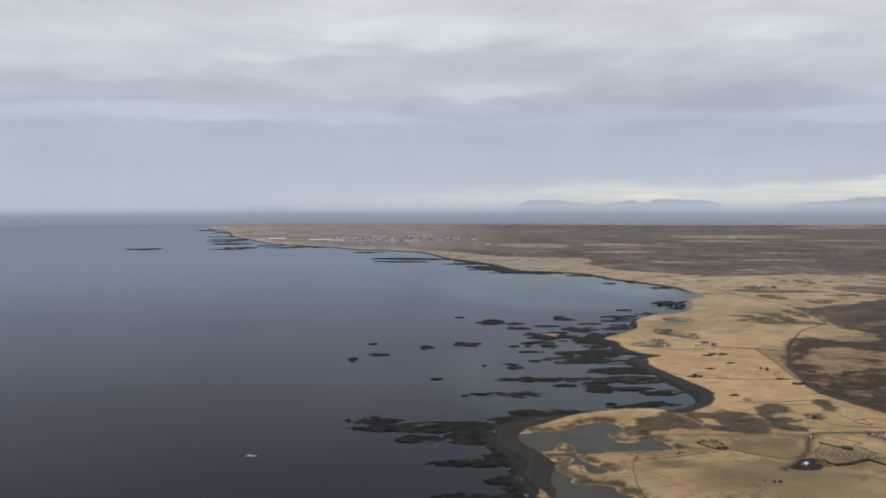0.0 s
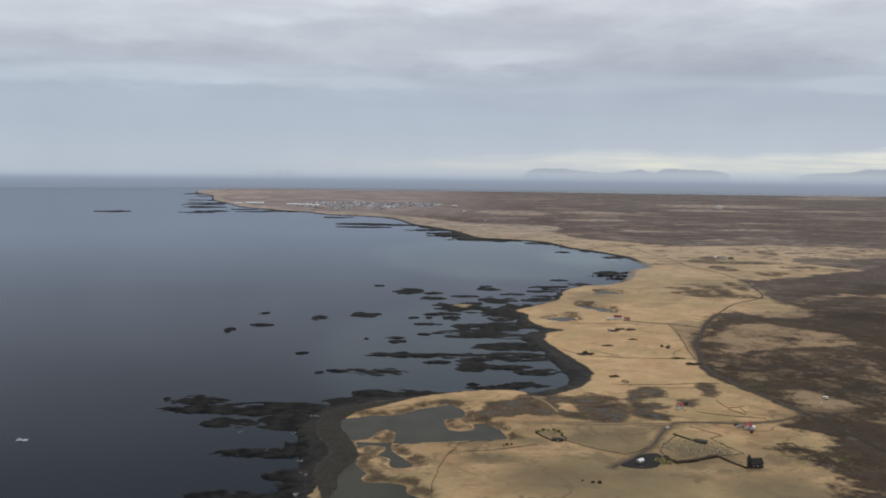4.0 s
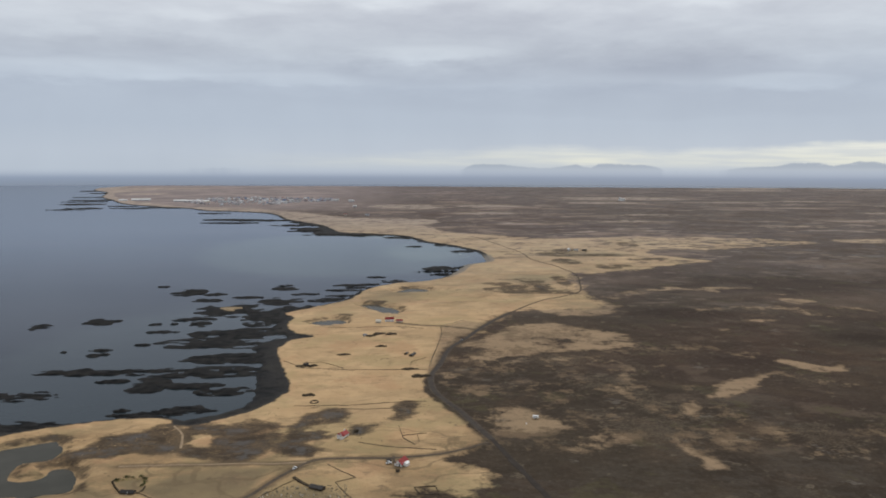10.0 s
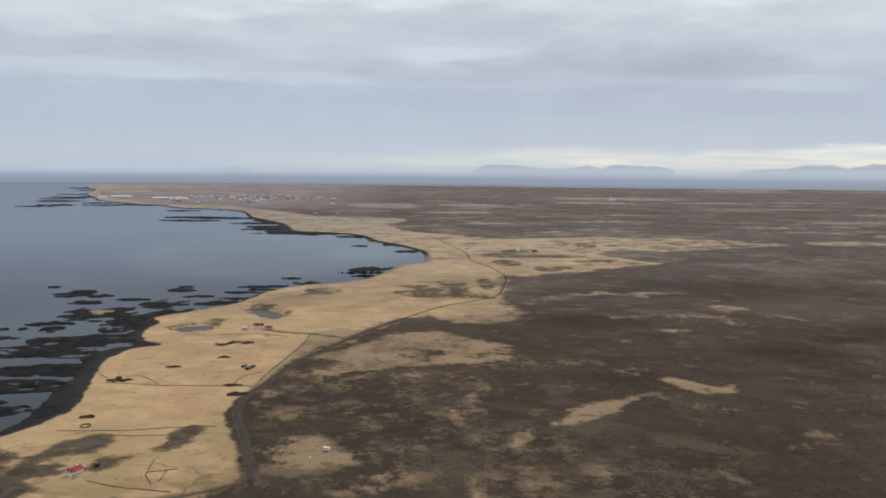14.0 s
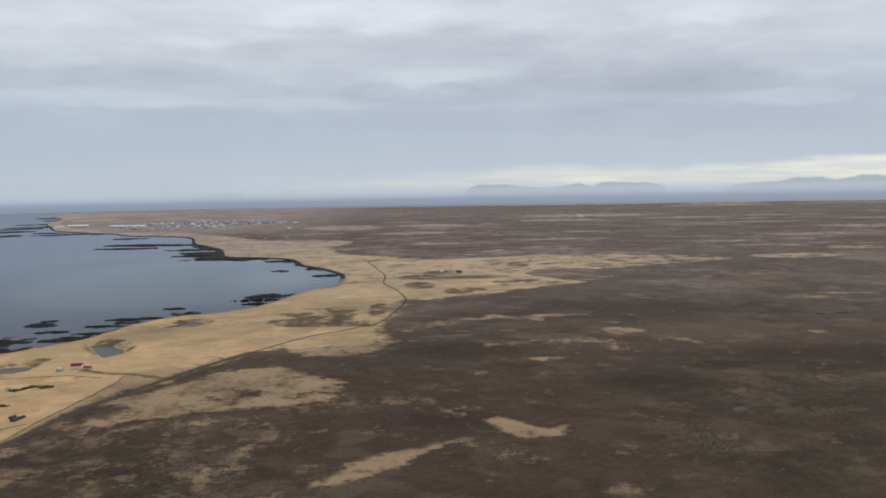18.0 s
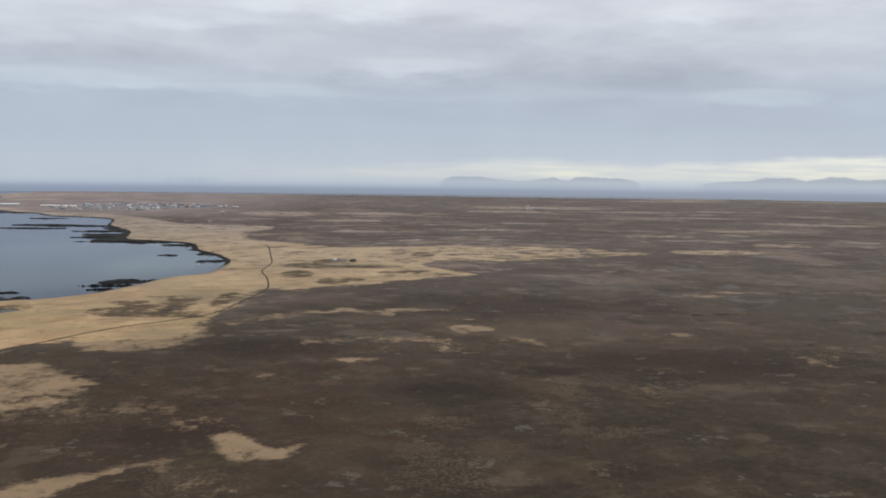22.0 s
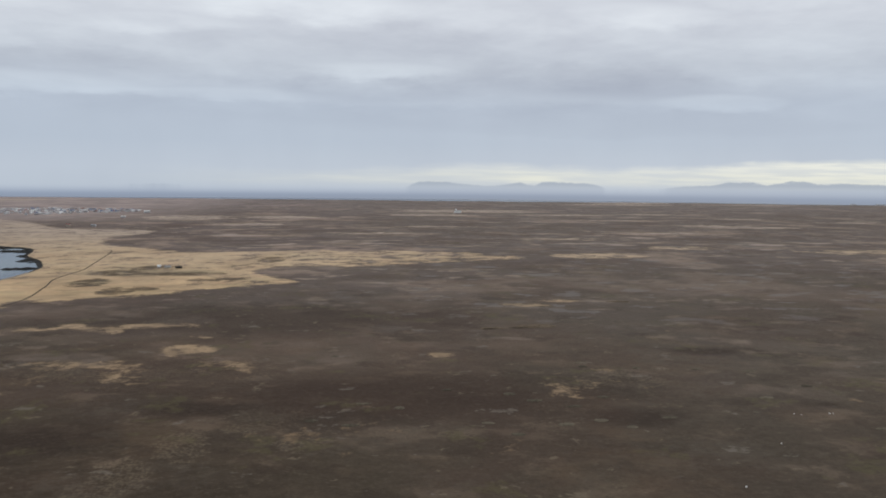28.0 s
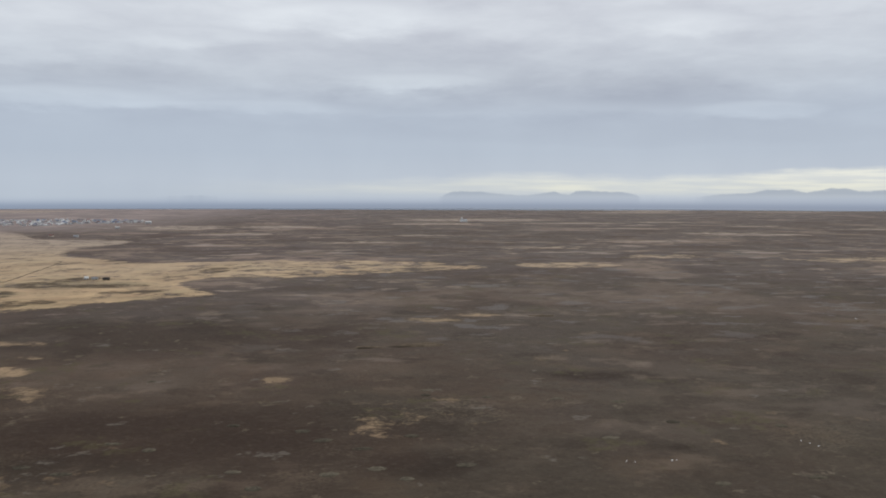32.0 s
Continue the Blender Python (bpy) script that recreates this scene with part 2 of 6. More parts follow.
def ground_material():
    m, n, s = material("coastal_ground")
    at = place(n)
    big, mid, small, tiny = n.noise(at, 0.010, 5.0, 0.6), n.noise(at, 0.045, 6.0, 0.62), n.noise(at, 0.22, 5.0, 0.6), n.noise(at, 1.1, 4.0, 0.6)
    ragged = n.math("ADD", n.math("MULTIPLY", n.math("SUBTRACT", mid, 0.5), 46.0), n.math("MULTIPLY", n.math("SUBTRACT", small, 0.5), 30.0))
    ragged = n.math("ADD", ragged, n.math("MULTIPLY", n.math("SUBTRACT", tiny, 0.5), 8.0))
    where = n.node("ShaderNodeSeparateXYZ")
    n.put(where.inputs[0], at)
    grass = n.step(n.math("ADD", n.attr("grass"), ragged), -5.0, 5.5)
    # lava heath: heather, crowberry and moss with lichen and tussocks of dead grass
    strewn, veins = n.noise(n.vec_scale(at, 0.85, 1.0), 0.055, 6.0, 0.62), n.noise(n.vec_scale(at, 0.8, 1.0), 0.26, 5.0, 0.65)
    heath = n.mix(n.step(veins, 0.36, 0.64), (0.0425, 0.0335, 0.0245), (0.0545, 0.0428, 0.0318))
    heath = n.mix(n.math("MULTIPLY", n.step(strewn, 0.42, 0.62), 0.4), heath, (0.077, 0.058, 0.042))
    heath = n.mix(n.math("MULTIPLY", n.step(big, 0.52, 0.66), 0.45), heath, (0.052, 0.036, 0.028))
    heath = n.mix(n.math("MULTIPLY", n.step(tiny, 0.50, 0.75), 0.16), heath, (0.115, 0.090, 0.064))
    heath = n.mix(n.math("MULTIPLY", n.step(n.noise(n.vec_scale(at, 0.9, 1.0), 0.026, 5.0, 0.65), 0.52, 0.66), 0.5), heath, (0.104, 0.074, 0.049))
    lichen = n.math("MULTIPLY", n.step(n.math("ADD", n.math("MULTIPLY", n.attr("pale"), 0.28), veins), 0.62, 0.74), n.step(tiny, 0.42, 0.60))
    heath = n.mix(n.math("MULTIPLY", lichen, 0.50), heath, (0.150, 0.121, 0.085))
    curl = n.math("ABSOLUTE", n.math("SUBTRACT", n.noise(at, 0.06, 3.0, 0.5), 0.5))
    curl = n.math("MULTIPLY", n.step(curl, 0.022, 0.006), n.step(n.noise(at, 0.018, 2.0), 0.54, 0.64))
    heath = n.mix(n.math("MULTIPLY", n.math("MULTIPLY", curl, n.step(tiny, 0.40, 0.58)), 0.4), heath, (0.145, 0.122, 0.084))
    streak = n.step(n.math("ADD", strewn, n.math("MULTIPLY", n.math("SUBTRACT", big, 0.5), 0.5)), 0.58, 0.67)
    # distance haze painted in: heath pales northward; same weight brings out far streaks
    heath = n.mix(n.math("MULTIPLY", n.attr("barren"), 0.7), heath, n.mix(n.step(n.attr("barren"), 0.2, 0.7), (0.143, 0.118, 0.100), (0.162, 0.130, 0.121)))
    streak = n.math("MULTIPLY", streak, n.math("MULTIPLY_ADD", n.attr("barren"), 0.35, 0.17))
    heath = n.mix(streak, heath, (0.30, 0.23, 0.17))
    mark = n.math("MULTIPLY", n.step(n.noise(n.vec_scale(at, 0.85, 1.0), 0.085, 4.0, 0.6), 0.655, 0.70), n.step(tiny, 0.36, 0.52))
    heath = n.mix(n.math("MULTIPLY", mark, 0.55), heath, (0.20, 0.165, 0.12))
    swathe, strip = n.noise(at, 0.0065, 4.0, 0.65), n.noise(at, 0.016, 4.0, 0.65)
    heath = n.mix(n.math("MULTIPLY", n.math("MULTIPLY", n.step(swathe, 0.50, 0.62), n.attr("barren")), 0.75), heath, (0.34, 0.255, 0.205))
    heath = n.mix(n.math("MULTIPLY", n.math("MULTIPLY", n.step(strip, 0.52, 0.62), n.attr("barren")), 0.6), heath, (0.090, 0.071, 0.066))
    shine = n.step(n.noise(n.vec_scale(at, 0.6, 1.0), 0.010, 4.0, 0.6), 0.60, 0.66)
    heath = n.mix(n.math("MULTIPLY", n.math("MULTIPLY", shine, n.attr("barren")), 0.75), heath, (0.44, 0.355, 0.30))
    # haze of distance painted as a mauve-grey tint over the far heath
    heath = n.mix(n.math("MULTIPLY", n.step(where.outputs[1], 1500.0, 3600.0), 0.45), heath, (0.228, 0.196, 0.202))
    heath = n.mix(n.math("MULTIPLY", n.step(n.noise(at, 0.0085, 4.0, 0.6), 0.52, 0.64), 0.35), heath, (0.078, 0.047, 0.034))
    heath = n.mix(n.math("MULTIPLY", n.step(n.noise(at, 0.013, 4.0, 0.6), 0.50, 0.62), 0.22), heath, (0.073, 0.060, 0.042))
    tick = n.step(n.noise(n.vec_scale(at, 0.6, 1.0), 0.033, 6.0, 0.72), 0.58, 0.645)
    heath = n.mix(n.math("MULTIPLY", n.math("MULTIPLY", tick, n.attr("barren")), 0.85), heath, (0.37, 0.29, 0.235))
    gloom = n.step(n.noise(n.vec_scale(at, 0.7, 1.0), 0.024, 6.0, 0.7), 0.54, 0.62)
    heath = n.mix(n.math("MULTIPLY", n.math("MULTIPLY", gloom, n.attr("barren")), 0.7), heath, (0.083, 0.067, 0.064))
    heath = n.mix(n.math("MULTIPLY", n.step(n.math("ADD", where.outputs[0], n.math("MULTIPLY", n.math("SUBTRACT", big, 0.5), 500.0)), 420.0, 680.0), 0.26), heath, (0.092, 0.077, 0.062))
    # grey moss on the open lava, broken ground, shade between hummocks painted as dark noise
    moss = n.math("MULTIPLY", n.step(n.noise(at, 0.017, 6.0, 0.68), 0.50, 0.62), n.step(veins, 0.40, 0.58))
    heath = n.mix(n.math("MULTIPLY", moss, 0.20), heath, (0.090, 0.084, 0.074))
    heath = n.mix(n.math("MULTIPLY", n.attr("burnt"), 0.72), heath, (0.033, 0.024, 0.019))
    drier, damp = n.noise(at, 0.034, 5.0, 0.62), n.noise(at, 0.0095, 4.0, 0.6)
    heath = n.mix(n.math("MULTIPLY", n.step(drier, 0.55, 0.60), 0.22), heath, (0.090, 0.074, 0.056))
    heath = n.mix(n.math("MULTIPLY", n.step(drier, 0.44, 0.36), 0.34), heath, (0.034, 0.025, 0.020))
    heath = n.mix(n.math("MULTIPLY", n.step(damp, 0.50, 0.60), 0.30), heath, (0.066, 0.044, 0.034))
    olive = n.math("MULTIPLY", n.step(n.noise(at, 0.03, 5.0, 0.65), 0.57, 0.63), n.step(n.noise(at, 0.19, 4.0, 0.6), 0.44, 0.56))
    heath = n.mix(n.math("MULTIPLY", olive, 0.45), heath, (0.088, 0.078, 0.042))
    bald = n.math("MULTIPLY", n.step(n.noise(n.vec_scale(at, 0.8, 1.0), 0.062, 6.0, 0.66), 0.625, 0.655), n.step(small, 0.40, 0.55))
    heath = n.mix(n.math("MULTIPLY", bald, 0.55), heath, (0.162, 0.145, 0.124))
    tuft = n.math("MULTIPLY", n.step(n.noise(at, 0.115, 4.0, 0.62), 0.645, 0.70), n.step(tiny, 0.36, 0.54))
    heath = n.mix(n.math("MULTIPLY", tuft, 0.50), heath, (0.175, 0.148, 0.108))
    frost = n.math("MULTIPLY", n.step(n.noise(n.vec_scale(at, 0.7, 1.0), 0.042, 6.0, 0.68), 0.565, 0.61), n.math("MULTIPLY", n.step(where.outputs[1], 620.0, 760.0), n.step(where.outputs[0], 480.0, 620.0)))
    heath = n.mix(n.math("MULTIPLY", frost, 0.5), heath, (0.165, 0.152, 0.145))
    clump = n.noise(at, 0.55, 6.0, 0.7)
    heath = n.mix(n.math("MULTIPLY", n.step(clump, 0.52, 0.66), 0.26), heath, (0.110, 0.091, 0.069))
    heath = n.mix(n.math("MULTIPLY", n.step(clump, 0.46, 0.34), 0.26), heath, (0.026, 0.021, 0.017))
    west = n.math("MULTIPLY", n.step(n.attr("barren"), 0.45, 0.05), n.step(where.outputs[0], 740.0, 540.0))
    heath = n.mix(n.math("MULTIPLY", west, 0.55), heath, n.mix(1.0, heath, (0.86, 0.81, 0.77), "MULTIPLY"))
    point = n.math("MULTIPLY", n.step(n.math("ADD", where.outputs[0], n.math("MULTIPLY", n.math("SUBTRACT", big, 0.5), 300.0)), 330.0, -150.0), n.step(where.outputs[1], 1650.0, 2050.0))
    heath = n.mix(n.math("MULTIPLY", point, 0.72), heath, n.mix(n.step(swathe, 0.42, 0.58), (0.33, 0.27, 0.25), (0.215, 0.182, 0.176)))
    plot = n.node("ShaderNodeTexVoronoi")
    n.put(plot.inputs["Vector"], at)
    plot.inputs["Scale"].default_value = 0.022
    # last year's grass, bleached
    dry = n.mix(n.step(mid, 0.34, 0.66), (0.375, 0.243, 0.124), (0.54, 0.37, 0.20))
    dry = n.mix(n.math("MULTIPLY", n.step(small, 0.50, 0.70), 0.5), dry, (0.275, 0.185, 0.103))
    dry = n.mix(n.math("MULTIPLY", n.step(big, 0.50, 0.68), 0.45), dry, (0.29, 0.21, 0.117))
    dry = n.mix(n.math("MULTIPLY", n.step(tiny, 0.58, 0.75), 0.30), dry, (0.17, 0.125, 0.078))
    dry = n.mix(n.math("MULTIPLY", n.attr("field"), n.math("MULTIPLY_ADD", mid, 0.5, 0.55)), dry, (0.185, 0.145, 0.080))
    dry = n.mix(n.math("MULTIPLY", n.step(plot.outputs["Color"], 0.55, 0.75), 0.30), dry, (0.25, 0.175, 0.095))
    streaky = n.noise(n.vec_scale(at, 0.6, 1.0), 0.09, 5.0, 0.65)
    dry = n.mix(n.math("MULTIPLY", n.step(streaky, 0.52, 0.63), 0.5), dry, (0.225, 0.15, 0.085))
    mown = n.math("MULTIPLY", n.step(n.math("ADD", where.outputs[1], n.math("MULTIPLY", n.math("SUBTRACT", big, 0.5), 160.0)), 345.0, 430.0), n.step(where.outputs[1], 680.0, 600.0))
    drift = n.noise(n.vec_scale(at, 0.65, 1.0), 0.034, 6.0, 0.68)
    dry = n.mix(n.math("MULTIPLY", n.step(drift, 0.47, 0.60), n.math("MULTIPLY_ADD", mown, -0.38, 0.66)), dry, (0.205, 0.140, 0.078))
    dry = n.mix(n.math("MULTIPLY", n.step(n.noise(n.vec_scale(at, 0.7, 1.0), 0.052, 5.0, 0.7), 0.52, 0.61), n.math("MULTIPLY_ADD", mown, -0.25, 0.55)), dry, (0.185, 0.150, 0.080))
    dash = n.math("MULTIPLY", n.step(n.noise(n.vec_scale(at, 0.38, 1.0), 0.075, 3.0, 0.6), 0.60, 0.645), n.step(tiny, 0.34, 0.52))
    dry = n.mix(n.math("MULTIPLY", dash, 0.6), dry, (0.145, 0.110, 0.062))
    dry = n.mix(n.math("MULTIPLY", mown, 0.42), dry, (0.53, 0.365, 0.204))
    rusty, sallow = n.noise(at, 0.028, 5.0, 0.66), n.noise(n.vec_scale(at, 0.8, 1.0), 0.019, 5.0, 0.62)
    dry = n.mix(n.math("MULTIPLY", n.step(rusty, 0.53, 0.61), 0.42), dry, (0.40, 0.235, 0.130))
    dry = n.mix(n.math("MULTIPLY", n.step(sallow, 0.52, 0.60), 0.45), dry, (0.335, 0.262, 0.132))
    dry = n.mix(n.math("MULTIPLY", n.math("MULTIPLY", n.step(n.noise(n.vec_scale(at, 0.45, 1.0), 0.16, 5.0, 0.7), 0.56, 0.64), n.step(rusty, 0.40, 0.55)), 0.5), dry, (0.20, 0.148, 0.085))
    dry = n.mix(n.math("MULTIPLY", n.step(where.outputs[1], 375.0, 300.0), 0.34), dry, (0.220, 0.165, 0.100))
    dry = n.mix(n.math("MULTIPLY", n.math("MULTIPLY", n.attr("field"), n.step(where.outputs[1], 390.0, 360.0)), 0.55), dry, n.mix(n.step(mid, 0.40, 0.60), (0.150, 0.120, 0.076), (0.205, 0.158, 0.092)))
    rill = n.math("ABSOLUTE", n.math("SUBTRACT", n.noise(at, 0.017, 4.0, 0.55), 0.5))
    rill = n.math("MULTIPLY", n.step(rill, 0.011, 0.004), n.step(n.noise(at, 0.013, 3.0, 0.5), 0.47, 0.55))
    dry = n.mix(n.math("MULTIPLY", rill, n.math("MULTIPLY_ADD", mown, -0.35, 0.55)), dry, (0.135, 0.100, 0.060))
    hag = n.math("MULTIPLY", n.step(n.noise(at, 0.040, 5.0, 0.68), 0.58, 0.63), n.step(where.outputs[1], 420.0, 330.0))
    dry = n.mix(n.math("MULTIPLY", hag, 0.55), dry, (0.145, 0.108, 0.068))
    fleck = n.step(n.noise(at, 0.13, 4.0, 0.7), 0.63, 0.72)
    dry = n.mix(n.math("MULTIPLY", fleck, 0.65), dry, (0.11, 0.08, 0.055))
    dry = n.mix(n.math("MULTIPLY", n.attr("meagre"), 0.85), dry, n.mix(n.step(n.math("ADD", n.math("MULTIPLY", small, 0.5), n.math("MULTIPLY", drift, 0.5)), 0.50, 0.57), (0.25, 0.178, 0.113), (0.128, 0.091, 0.060)))
    # grass paled northward too, distance haze painted into its colour
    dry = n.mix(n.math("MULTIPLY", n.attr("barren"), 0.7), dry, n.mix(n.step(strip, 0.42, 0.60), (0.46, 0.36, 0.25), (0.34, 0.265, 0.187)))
    # farthest grass greyed once more, haze painted over its tan
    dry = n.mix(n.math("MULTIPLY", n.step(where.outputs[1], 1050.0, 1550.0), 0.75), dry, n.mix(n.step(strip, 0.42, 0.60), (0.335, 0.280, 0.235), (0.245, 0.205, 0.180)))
    dry = n.mix(n.math("MULTIPLY", n.math("MULTIPLY", n.attr("field"), n.attr("barren")), 0.75), dry, n.mix(n.step(mid, 0.40, 0.60), (0.245, 0.200, 0.128), (0.175, 0.145, 0.100)))
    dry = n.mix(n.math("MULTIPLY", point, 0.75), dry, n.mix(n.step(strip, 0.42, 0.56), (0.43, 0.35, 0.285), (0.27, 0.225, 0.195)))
    # wet hollows where sedge and silt show through the grass
    band = n.noise(n.vec_scale(at, 0.8, 1.0), 0.10, 6.0, 0.7)
    soak = n.step(n.math("ADD", n.attr("marsh"), n.math("ADD", n.math("MULTIPLY", n.math("SUBTRACT", band, 0.5), 26.0), n.math("MULTIPLY", n.math("SUBTRACT", tiny, 0.5), 10.0))), -2.0, 1.5)
    rim = n.math("MULTIPLY", n.step(n.math("ADD", n.attr("marsh"), n.math("MULTIPLY", n.math("SUBTRACT", band, 0.5), 30.0)), -5.0, -1.0), n.step(n.math("ADD", n.attr("marsh"), n.math("MULTIPLY", n.math("SUBTRACT", band, 0.5), 30.0)), 4.0, 1.0))
    silt = n.mix(n.math("MULTIPLY", n.step(n.noise(at, 0.085, 6.0, 0.68), 0.48, 0.56), 0.85), n.mix(n.step(n.noise(n.vec_scale(at, 0.8, 1.0), 0.17, 5.0, 0.65), 0.42, 0.60), (0.038, 0.030, 0.023), (0.100, 0.074, 0.050)), (0.082, 0.079, 0.077))
    dry = n.mix(n.math("MULTIPLY", soak, 0.94), dry, silt)
    dry = n.mix(n.math("MULTIPLY", rim, 0.75), dry, (0.075, 0.055, 0.037))
    verge = n.math("ADD", n.attr("verge"), n.math("MULTIPLY", n.math("SUBTRACT", small, 0.5), 1.1))
    dry = n.mix(n.math("MULTIPLY", n.step(verge, 0.2, 0.7), 0.7), dry, (0.115, 0.084, 0.054))
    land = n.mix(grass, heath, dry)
    # wrack-black lava at the shore
    stone = n.mix(n.step(small, 0.40, 0.62), (0.0088, 0.0092, 0.0098), (0.0235, 0.0222, 0.0210))
    stone = n.mix(n.math("MULTIPLY", n.step(tiny, 0.58, 0.70), 0.5), stone, (0.046, 0.042, 0.032))
    stone = n.mix(n.math("MULTIPLY", n.step(mid, 0.52, 0.62), 0.5), stone, (0.036, 0.032, 0.025))
    beach = n.math("MULTIPLY", n.step(where.outputs[1], 650.0, 570.0), n.step(n.math("ADD", n.attr("shore"), n.math("MULTIPLY", n.math("SUBTRACT", mid, 0.5), 14.0)), -9.0, 1.0))
    stone = n.mix(n.math("MULTIPLY", beach, 0.8), stone, n.mix(n.step(tiny, 0.40, 0.62), (0.024, 0.022, 0.020), (0.047, 0.043, 0.038)))
    shore = n.step(n.math("ADD", n.attr("shore"), n.math("MULTIPLY", n.math("SUBTRACT", small, 0.5), 5.0)), 1.6, 0.2)
    land = n.mix(shore, land, stone)
    land = n.mix(n.step(n.math("ADD", n.attr("bar"), n.math("MULTIPLY", n.math("SUBTRACT", small, 0.5), 0.7)), 0.45, 0.7), land, n.mix(n.step(tiny, 0.4, 0.6), (0.036, 0.033, 0.028), (0.050, 0.046, 0.040)))
    strand = n.math("MULTIPLY", n.step(where.outputs[1], 770.0, 810.0), n.step(where.outputs[1], 985.0, 930.0))
    strand = n.math("MULTIPLY", strand, n.step(n.math("ADD", n.attr("shore"), n.math("MULTIPLY", n.math("SUBTRACT", small, 0.5), 5.0)), 5.5, 3.5))
    land = n.mix(n.math("MULTIPLY", strand, 0.85), land, (0.20, 0.178, 0.15))
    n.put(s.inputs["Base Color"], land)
    n.put(s.inputs["Roughness"], n.math("MULTIPLY_ADD", shore, -0.25, 0.92))
    s.inputs["Specular IOR Level"].default_value = 0.03
    bump(n, s, n.math("ADD", small, n.math("MULTIPLY", tiny, 0.5)), 0.6, 0.8)
    return m


def sea_material():
    """Dark water under a coloured gloss that grows towards grazing sight."""
    m, n, s = material("sea_water")
    at = place(n)
    swell, chop, gust = n.noise(at, 0.05, 3.0), n.noise(at, 0.35, 4.0, 0.6), n.noise(at, 0.0035, 4.0)
    slick = n.noise(n.vec_scale(at, 0.25, 1.0), 0.012, 5.0, 0.6)
    deep = n.mix(n.step(gust, 0.35, 0.65), (0.0090, 0.0128, 0.0172), (0.0112, 0.0152, 0.0200))
    body, gloss, both = n.node("ShaderNodeBsdfDiffuse"), n.node("ShaderNodeBsdfGlossy"), n.node("ShaderNodeMixShader")
    n.put(body.inputs["Color"], n.mix(n.attr("shoal"), deep, (0.098, 0.138, 0.142)))
    n.put(gloss.inputs["Color"], n.mix(n.attr("shoal"), (0.86, 0.905, 1.0), (0.95, 0.97, 0.97)))
    n.put(gloss.inputs["Roughness"], n.math("MULTIPLY_ADD", n.step(slick, 0.40, 0.60), 0.05, n.math("MULTIPLY_ADD", gust, 0.06, 0.04)))
    facing, ripple = n.node("ShaderNodeFresnel"), n.node("ShaderNodeBump")
    facing.inputs["IOR"].default_value = 1.25
    ripple.inputs["Strength"].default_value, ripple.inputs["Distance"].default_value = 0.12, 0.5
    n.put(ripple.inputs["Height"], n.math("ADD", n.math("MULTIPLY", swell, 1.2), n.math("MULTIPLY", chop, 0.5)))
    for node in (body, gloss, facing):
        n.put(node.inputs["Normal"], ripple.outputs[0])
    n.put(both.inputs[0], n.math("MINIMUM", n.math("MULTIPLY", n.math("POWER", facing.outputs[0], 1.3), 0.95), 0.50))
    n.t.links.new(body.outputs[0], both.inputs[1])
    n.t.links.new(gloss.outputs[0], both.inputs[2])
    out = [k for k in n.t.nodes if k.type == "OUTPUT_MATERIAL"][0]
    n.t.links.new(both.outputs[0], out.inputs[0])
    n.t.nodes.remove(s)
    return m


def pool_material():
    m, n, s = material("brackish_pool_water")
    at = place(n)
    n.put(s.inputs["Base Color"], n.mix(n.step(n.noise(at, 0.05, 4.0), 0.35, 0.65), (0.042, 0.041, 0.032), (0.056, 0.053, 0.042)))
    s.inputs["Roughness"].default_value, s.inputs["IOR"].default_value, s.inputs["Specular IOR Level"].default_value = 0.2, 1.33, 0.05
    bump(n, s, n.noise(at, 0.8, 3.0), 0.12, 0.2)
    return m


def rock_material():
    m, n, s = material("weedy_lava_rock")
    at = n.node("ShaderNodeNewGeometry").outputs["Position"]
    a, b = n.noise(at, 0.18, 5.0, 0.6), n.noise(at, 1.3, 4.0, 0.6)
    c = n.mix(n.step(a, 0.40, 0.62), (0.0088, 0.0092, 0.0098), (0.0235, 0.0222, 0.0210))
    c = n.mix(n.math("MULTIPLY", n.step(b, 0.56, 0.70), 0.5), c, (0.048, 0.044, 0.032))
    n.put(s.inputs["Base Color"], c)
    s.inputs["Roughness"].default_value, s.inputs["Specular IOR Level"].default_value = 0.75, 0.03
    bump(n, s, n.math("ADD", a, b), 0.7, 0.5)
    return m


GROUND, SEA, POOL, ROCK = ground_material(), sea_material(), pool_material(), rock_material()
YARDSTONE = plain("black_yard_gravel", (0.030, 0.028, 0.027), 0.9, 0.3, 0.5)
ASPHALT = plain("worn_asphalt", (0.056, 0.047, 0.040), 0.9, 0.3, 0.3)
GRAVEL = plain("dark_gravel", (0.084, 0.067, 0.051), 0.95, 0.35, 0.4)
DRYSTONE = plain("lichened_lava_stone", (0.102, 0.079, 0.056), 0.95, 0.45, 0.9)
WHITE = plain("white_painted_wall", (0.74, 0.74, 0.72), 0.7, 0.08)
RED = plain("red_painted_iron_roof", (0.25, 0.032, 0.030), 0.55, 0.22)
GREYROOF = plain("grey_iron_roof", (0.22, 0.23, 0.24), 0.5, 0.2)
TARRED = plain("black_tarred_timber", (0.046, 0.042, 0.039), 0.7, 0.35)
TURF = plain("turf_and_stone", (0.050, 0.039, 0.027), 0.95, 0.4)
GLASS = plain("dark_window_glass", (0.02, 0.024, 0.03), 0.12, 0.1)
TYRE = plain("black_rubber", (0.015, 0.015, 0.015), 0.85, 0.1)
HEDGE = plain("evergreen_shrub_leaves", (0.075, 0.088, 0.036), 0.9, 0.5, 3.0)
LIME = plain("yellow_green_moss", (0.36, 0.31, 0.14), 0.95, 0.4, 0.8)
